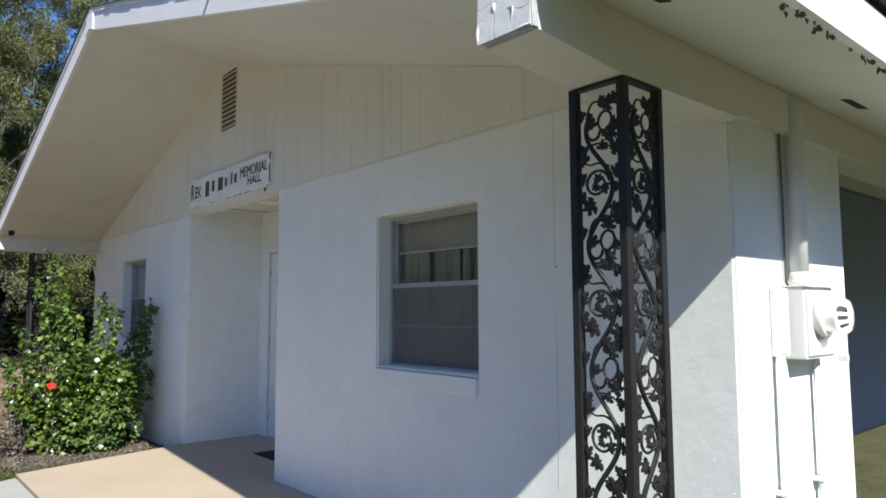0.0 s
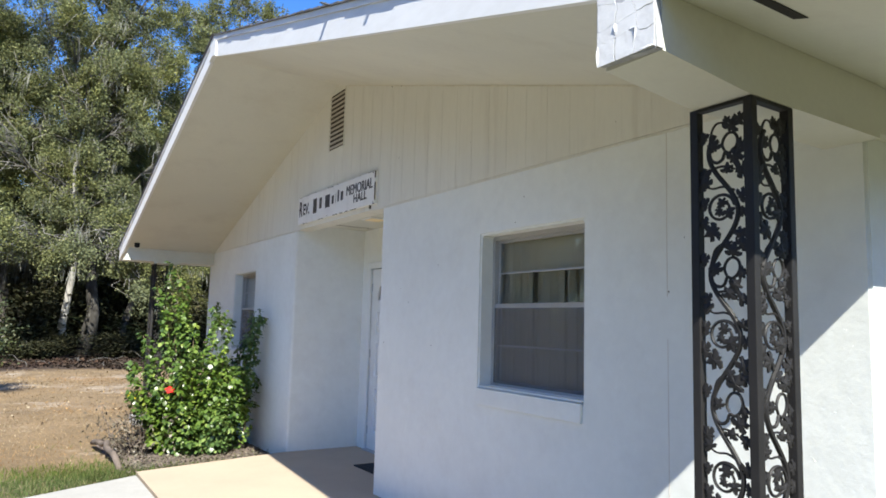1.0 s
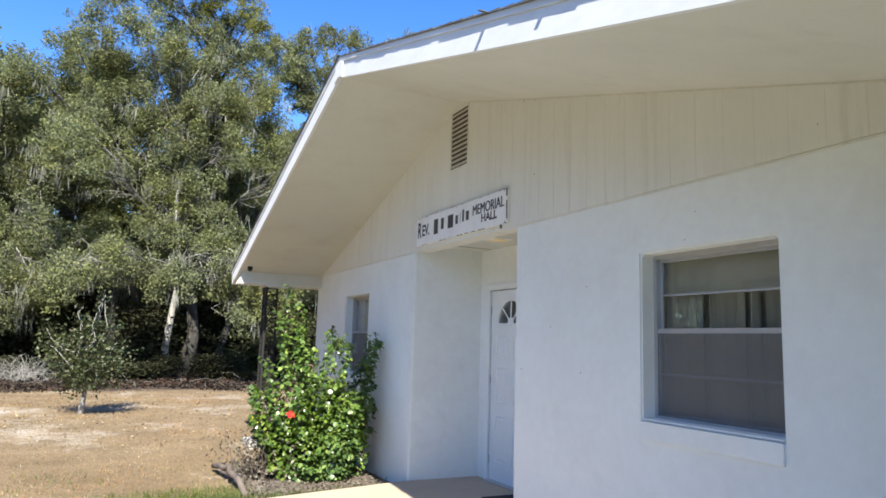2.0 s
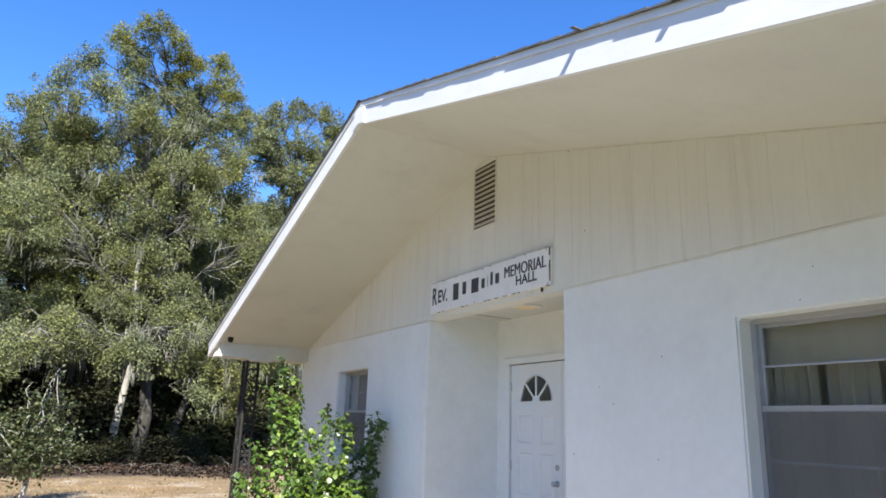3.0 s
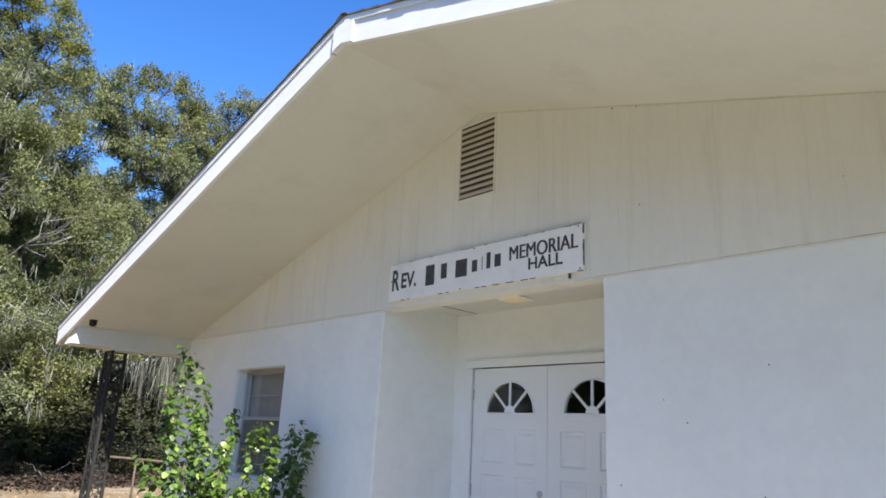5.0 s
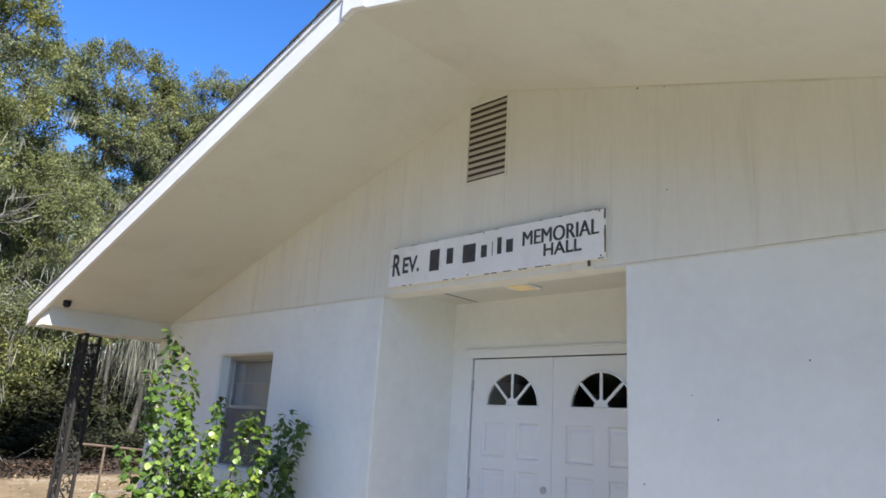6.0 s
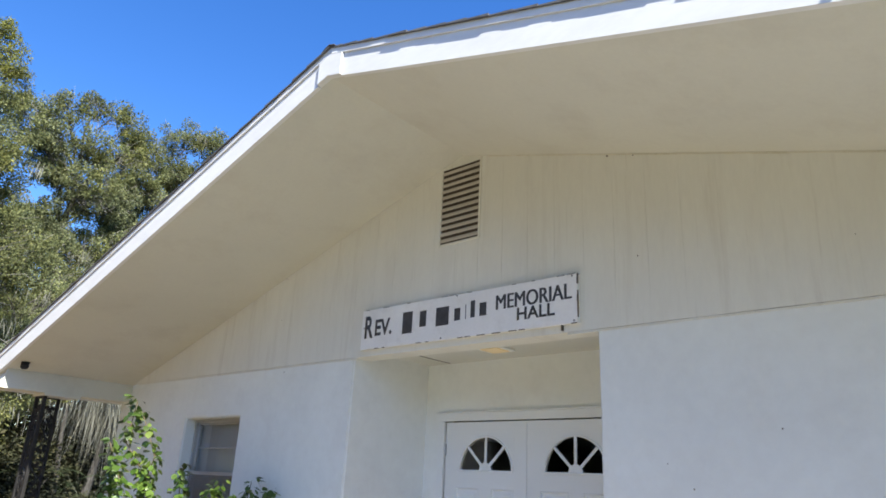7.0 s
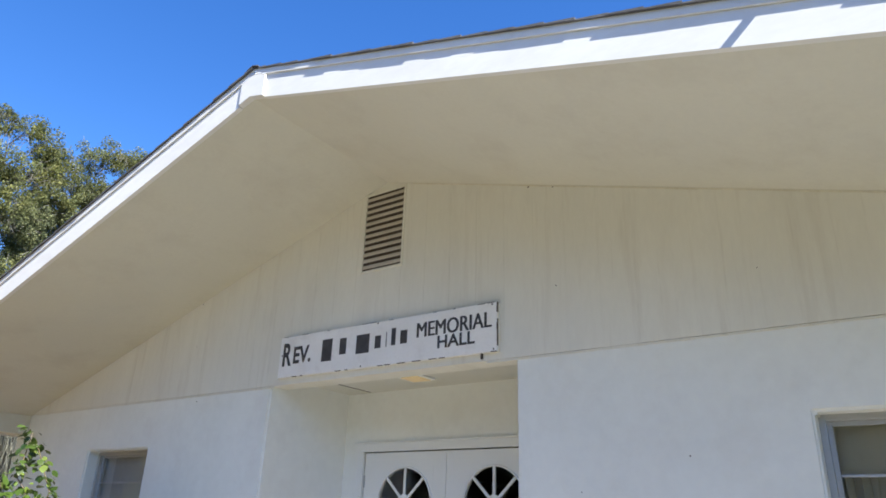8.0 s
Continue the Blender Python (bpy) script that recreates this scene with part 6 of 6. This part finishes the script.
def shrub():
    rng = np.random.default_rng(77)
    r = random.Random(77)
    sh = thing("hibiscus_shrub", (-0.75, 2.95, GROUND), "leafy green hibiscus shrub with a red flower against the wall", "shrub")
    root = np.array(root_place(sh))
    stalks = [(-1.09, 3.15, 2.04), (-1.05, 3.10, 1.94), (-1.26, 3.08, 1.74), (-1.13, 3.2, 1.6), (-0.5, 3.42, 1.60), (-0.62, 2.68, 1.49), (-0.55, 2.6, 1.40), (-0.15, 2.97, 1.52), (-0.14, 2.72, 1.45), (-0.11, 2.85, 1.42),
              (-1.4, 2.95, 1.22), (-0.98, 3.0, 1.5), (-0.9, 2.75, 1.35), (-1.48, 3.1, 0.9), (-1.5, 2.95, 0.6)]
    for i in range(52):
        a, q = rng.uniform(0, 2 * np.pi), rng.uniform(0.35, 1.0)
        stalks.append((-0.72 + 0.66 * q * math.cos(a), 3.0 + 0.55 * q * math.sin(a), rng.uniform(0.4, 1.12) * (1.1 - 0.3 * q)))
    heads = []
    for i, e in enumerate(stalks):
        f = np.array([-0.74 + (e[0] + 0.74) * 0.45 + rng.normal() * 0.06, 2.95 + (e[1] - 2.95) * 0.45 + rng.normal() * 0.06, GROUND - 0.03])
        ln = bend(f, e, rng, 7, 0.07)
        bm = sweep(bmesh.new(), ln, 0.010, 6, 0.003)
        part("stem", bm, STEM, sh, "", True)
        for j in range(len(ln) - 1):
            for t in np.linspace(0, 1, 6)[1:]:
                p = ln[j] + (ln[j + 1] - ln[j]) * t
                if p[2] > -0.04:
                    heads.append((p, i < 15))
    kinds = [leaf_mesh("leaf", s, i, HIBISCUS) for i, s in enumerate((0.053, 0.059, 0.044, 0.055))]
    yellow = leaf_mesh("yellow_leaf", 0.052, 9, YELLOWLEAF)
    place = []
    for p, tall in heads:
        for k in range(10 if tall else 9):
            a = rng.normal(-1.95, 1.6)
            out = np.array([math.cos(a), math.sin(a), 0])
            q = p + out * rng.uniform(0.012, 0.058 if tall else 0.12) + np.array([0, 0, rng.uniform(-0.03, 0.04)])
            if q[0] > -0.025:
                q[0] = -0.03 - 0.05 * rng.random()
            m = Matrix.Translation(q) @ Matrix.Rotation(a - math.pi / 2, 4, "Z") @ Matrix.Rotation(radians(rng.uniform(-75, 5)), 4, "X") @ Matrix.Rotation(radians(rng.uniform(-30, 30)), 4, "Y") @ Matrix.Scale(rng.uniform(0.65, 1.15), 4)
            place.append(m)
    order = sorted(range(len(place)), key=lambda i: place[i].translation.x + 0.8 * place[i].translation.y - 0.25 * place[i].translation.z)
    near = set(order[:300])
    V, F, off = [], [], 0
    for i, m in enumerate(place):
        me = kinds[i % 4]
        if i in near:
            ob = new("leaf", yellow if i % 37 == 0 and m.translation.z < 0.8 else me)
            ob.parent = sh
            ob.matrix_basis = Matrix.Translation(-Vector(root)) @ m
            continue
        co = np.empty(len(me.vertices) * 3, dtype=np.float32)
        me.vertices.foreach_get("co", co)
        co = co.reshape(-1, 3) @ np.array(m.to_3x3()).T + np.array(m.translation)
        V.append(co)
        for pol in me.polygons:
            vs = list(pol.vertices)
            for k in range(1, len(vs) - 1):
                F.append((vs[0] + off, vs[k] + off, vs[k + 1] + off))
        off += len(co)
    ob = cloud("foliage", np.concatenate(V), np.array(F), HIBISCUS, sh)
    ob.data.shade_smooth()
    tagged(ob, "", "", "", "stuff")
    # the flower: five petals and a stamen
    c = np.array((-1.12, 2.72, 0.64)) - root
    pm = leaf_mesh("petal", 0.06, 21, PETAL)
    fl = new("flower", pm)
    fl.parent = sh
    fl.matrix_basis = Matrix.Translation(c) @ Matrix.Rotation(radians(40), 4, "X")
    tagged(fl, "open red flower")
    for k in range(1, 5):
        ob = new("petal", pm)
        ob.parent = fl
        ob.matrix_basis = Matrix.Rotation(k * 2 * math.pi / 5, 4, "Z")
    return sh


shrub()


# dead plant, bed edging, debris, rail, grass
DEADLEAF = foliage("dead_leaves", (0.06, 0.05, 0.037), (0.16, 0.14, 0.10), (0.26, 0.225, 0.18), 0.9, 0.1)


def twigs(name, x, y, r, h, n, seed, material, label, category, leaf=0):
    rng = np.random.default_rng(seed)
    t = thing(name, (x, y, GROUND), label, category)
    bm = bmesh.new()
    ends = []
    for i in range(n):
        f = np.array([x, y, GROUND - 0.02]) + np.array([rng.normal() * r * 0.4, rng.normal() * r * 0.4, 0])
        e = f + np.array([rng.normal() * r * 0.6, rng.normal() * r * 0.6, h * rng.uniform(0.3, 1.0)])
        sweep(bm, bend(f, e, rng, 5, 0.25), 0.007, 5, 0.002)
        ends.append(e)
    tagged(part("branchwork", bm, material, t, "", True), "", "", "", "stuff")
    if leaf:
        ends = np.array(ends)
        q = ends[rng.integers(len(ends), size=leaf)] * 1.0
        q[:, 2] = GROUND + (q[:, 2] - GROUND) * rng.uniform(0.2, 1, leaf)
        q += rng.normal(size=(leaf, 3)) * 0.06
        v, f = leaf_cloud(q, 0.05, rng)
        tagged(cloud("dry_leaves", v, f, DEADLEAF, t), "", "", "", "stuff")


MULCHBED = surface("grey_brown_mulch", (0.15, 0.115, 0.095), 0.95, 0.4, 3.0, 45, 1.0, stain=(0.27, 0.23, 0.2), amount=0.6, dist=0.02)


def mulch_bed():
    """A low mound of mulch between the edging log, the wall and the porch slab, strewn with chips."""
    rng = np.random.default_rng(29)
    bm = bmesh.new()
    nx, ny = 26, 34
    g = []
    for i in range(nx + 1):
        row = []
        for j in range(ny + 1):
            u, w = i / nx, j / ny
            x, y = -1.60 - 0.05 * w + u * (1.55 + 0.05 * w), 2.12 + 2.05 * w
            rise = min(1.0, 6 * min(u + 0.06, w + 0.02, 1 - w + 0.02))
            row.append(bm.verts.new((x, y, GROUND - 0.04 + 0.075 * rise + 0.022 * noise.noise((x * 5, y * 5, 3)))))
        g.append(row)
    for i in range(nx):
        for j in range(ny):
            bm.faces.new((g[i][j], g[i + 1][j], g[i + 1][j + 1], g[i][j + 1]))
    structure("mulch_bed", bm, MULCHBED, "grey brown mulch in the planting bed by the wall", "mulch", True)
    n = 2600
    x, y = rng.uniform(-1.62, -0.08, n), rng.uniform(2.15, 4.15, n)
    c = np.stack([x, y, np.full(n, GROUND + 0.045) + rng.uniform(-0.012, 0.012, n)], 1)
    v, f = leaf_cloud(c, 0.034, rng, 0.35, 0.5)
    tagged(cloud("mulch_chips", v, f, DEADLEAF), "loose bark chips and dry leaves on the mulch", "mulch", "", "stuff")


mulch_bed()
twigs("dead_plant", -1.26, 3.2, 0.33, 0.6, 70, 61, MULCH, "brown withered plant beside the green shrub", "plant", 950)
twigs("brush_pile", -5.2, 20.6, 1.3, 0.9, 120, 62, PALEBARK, "pile of pale dead branches at the wood edge", "branches")
for x0, y0, x1, y1 in ((-1.62, 2.32, -1.70, 3.95),):
    e = thing("bed_edging", ((x0 + x1) / 2, (y0 + y1) / 2, GROUND), "dark rotting log edging the planting bed", "log")
    rng = np.random.default_rng(6)
    bm = sweep(bmesh.new(), bend((x0, y0, GROUND + 0.02), (x1, y1, GROUND + 0.04), rng, 12, 0.02), 0.036, 9, 0.03)
    for v in bm.verts:
        v.co += v.co.normalized() * 0.02 * noise.noise(v.co * 9)
    part("log", bm, MULCH, e, "", True)
RUST = surface("rusty_pipe", (0.10, 0.07, 0.05), 0.85, 0.3, 8.0, 60, 0.4)
rail = thing("pipe_rail", (2.0, 12.0, GROUND), "low rusty pipe handrail standing on the lawn", "handrail")
part("top_rail", sweep(bmesh.new(), [(1.5, 12.0, 0.83), (1.8, 12.0, 0.81), (3.2, 12.0, 0.70), (4.2, 12.0, 0.68)], 0.024, 8), RUST, rail, "", True)
for x in (2.02, 3.4):
    part("post", sweep(bmesh.new(), [(x, 12.0, GROUND - 0.1), (x, 12.0, 0.78 if x < 3 else 0.68)], 0.022, 8), RUST, rail, "", True)


def blades(name, n, area, hgt, wid, seed, material, label, keep):
    rng = np.random.default_rng(seed)
    x = rng.uniform(area[0], area[1], n * 3)
    y = rng.uniform(area[2], area[3], n * 3)
    ok = np.array([keep(a, b, rng) for a, b in zip(x, y)])
    x, y = x[ok][:n], y[ok][:n]
    z = np.array([ground_height(a, b) for a, b in zip(x, y)]) - 0.008
    k = len(x)
    c = np.stack([x, y, z], 1)
    a = rng.uniform(0, 2 * np.pi, k)
    side_v = np.stack([np.cos(a), np.sin(a), np.zeros(k)], 1) * wid
    h = rng.uniform(0.4, 1.0, k)[:, None] * hgt
    lean = rng.normal(size=(k, 3)) * 0.5 * h
    lean[:, 2] = 0
    up = np.array([[0, 0, 1.0]])
    v = np.stack([c - side_v, c + side_v, c + up * h * 0.6 + lean * 0.4 + side_v * 0.6, c + up * h * 0.6 + lean * 0.4 - side_v * 0.6, c + up * h + lean], 1).reshape(-1, 3)
    i = np.arange(k)[:, None] * 5
    f = np.concatenate([i + np.array([[0, 1, 2]]), i + np.array([[0, 2, 3]]), i + np.array([[3, 2, 4]])], 1).reshape(-1, 3)
    ob = cloud(name, v, f, material)
    return tagged(ob, label, "grass", "", "stuff")


def off_paving(x, y):
    return not (x > -1.54 and y < 2.07) and not (-5.15 < x <= -1.54 and y < 1.93 + (x + 1.535) * 0.49 + 0.02) and not (x > -0.01 and y < 5.9) and not (-1.0 < x < -0.45 and 5.45 < y < 6.0)


def green_zone(x, y, rng):
    d = math.hypot((x + 1.9) / 1.5, (y - 2.0) / 0.95)
    return off_paving(x, y) and rng.random() < max(0.0, 1.15 - d) + 0.03 * (noise.noise((x, y, 0)) > 0)


def dry_zone(x, y, rng):
    return off_paving(x, y) and noise.noise((x * 0.5, y * 0.5, 4)) + rng.uniform(-0.5, 0.5) > -0.05


blades("grass", 17000, (-4.2, 0.0, 1.2, 4.2), 0.085, 0.0034, 81, GRASS, "short green grass along the walkway", green_zone)
blades("dry_grass", 26000, (-7.0, 0.0, 1.6, 15.0), 0.045, 0.004, 82, DRYGRASS, "thin dry tan grass on the lawn", dry_zone)


def litter(n, seed):
    rng = np.random.default_rng(seed)
    x, y = rng.uniform(-9, 4, n), rng.uniform(6, 17, n)
    c = np.stack([x, y, np.array([ground_height(a, b) for a, b in zip(x, y)]) + 0.012], 1)
    v, f = leaf_cloud(c, 0.05, rng, 0.2, 0.6)
    return tagged(cloud("leaf_litter", v, f, DRYGRASS), "fallen dry leaves scattered over the lawn", "leaves", "", "stuff")


litter(3500, 83)
# dead-leaf browns taken near black, with shadow on the wood floor put in
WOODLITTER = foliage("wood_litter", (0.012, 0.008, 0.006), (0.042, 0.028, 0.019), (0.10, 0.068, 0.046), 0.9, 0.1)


def wood_litter(n, seed):
    """Dead leaves and fallen twigs, thick on the floor under the oaks and thinning out over the lawn."""
    rng = np.random.default_rng(seed)
    x, y = rng.uniform(-12, 9, n), 16.2 + rng.gamma(2.2, 1.5, n)
    y = np.where(y < 24.5, y, rng.uniform(17, 24, n)) - 0.9 * np.sin(x * 0.9)
    c = np.stack([x, y, np.array([ground_height(a, b) for a, b in zip(x, y)]) + rng.uniform(0.0, 0.06, n)], 1)
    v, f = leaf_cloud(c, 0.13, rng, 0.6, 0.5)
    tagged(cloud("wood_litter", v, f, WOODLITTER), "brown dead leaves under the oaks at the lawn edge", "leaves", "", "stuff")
    bm = bmesh.new()
    for i in range(26):
        p = np.array([rng.uniform(-11, 8), rng.uniform(16.8, 22.5), GROUND + 0.05])
        a, L = rng.uniform(0, np.pi), rng.uniform(0.3, 1.3)
        sweep(bm, bend(p, p + np.array([math.cos(a) * L, math.sin(a) * L, rng.uniform(0, 0.3)]), rng, 5, 0.2), 0.011, 5, 0.004)
    tagged(part("fallen_wood", bm, TWIG, None, "", True), "grey fallen twigs on the wood floor", "branches", "", "stuff")


wood_litter(9000, 84)
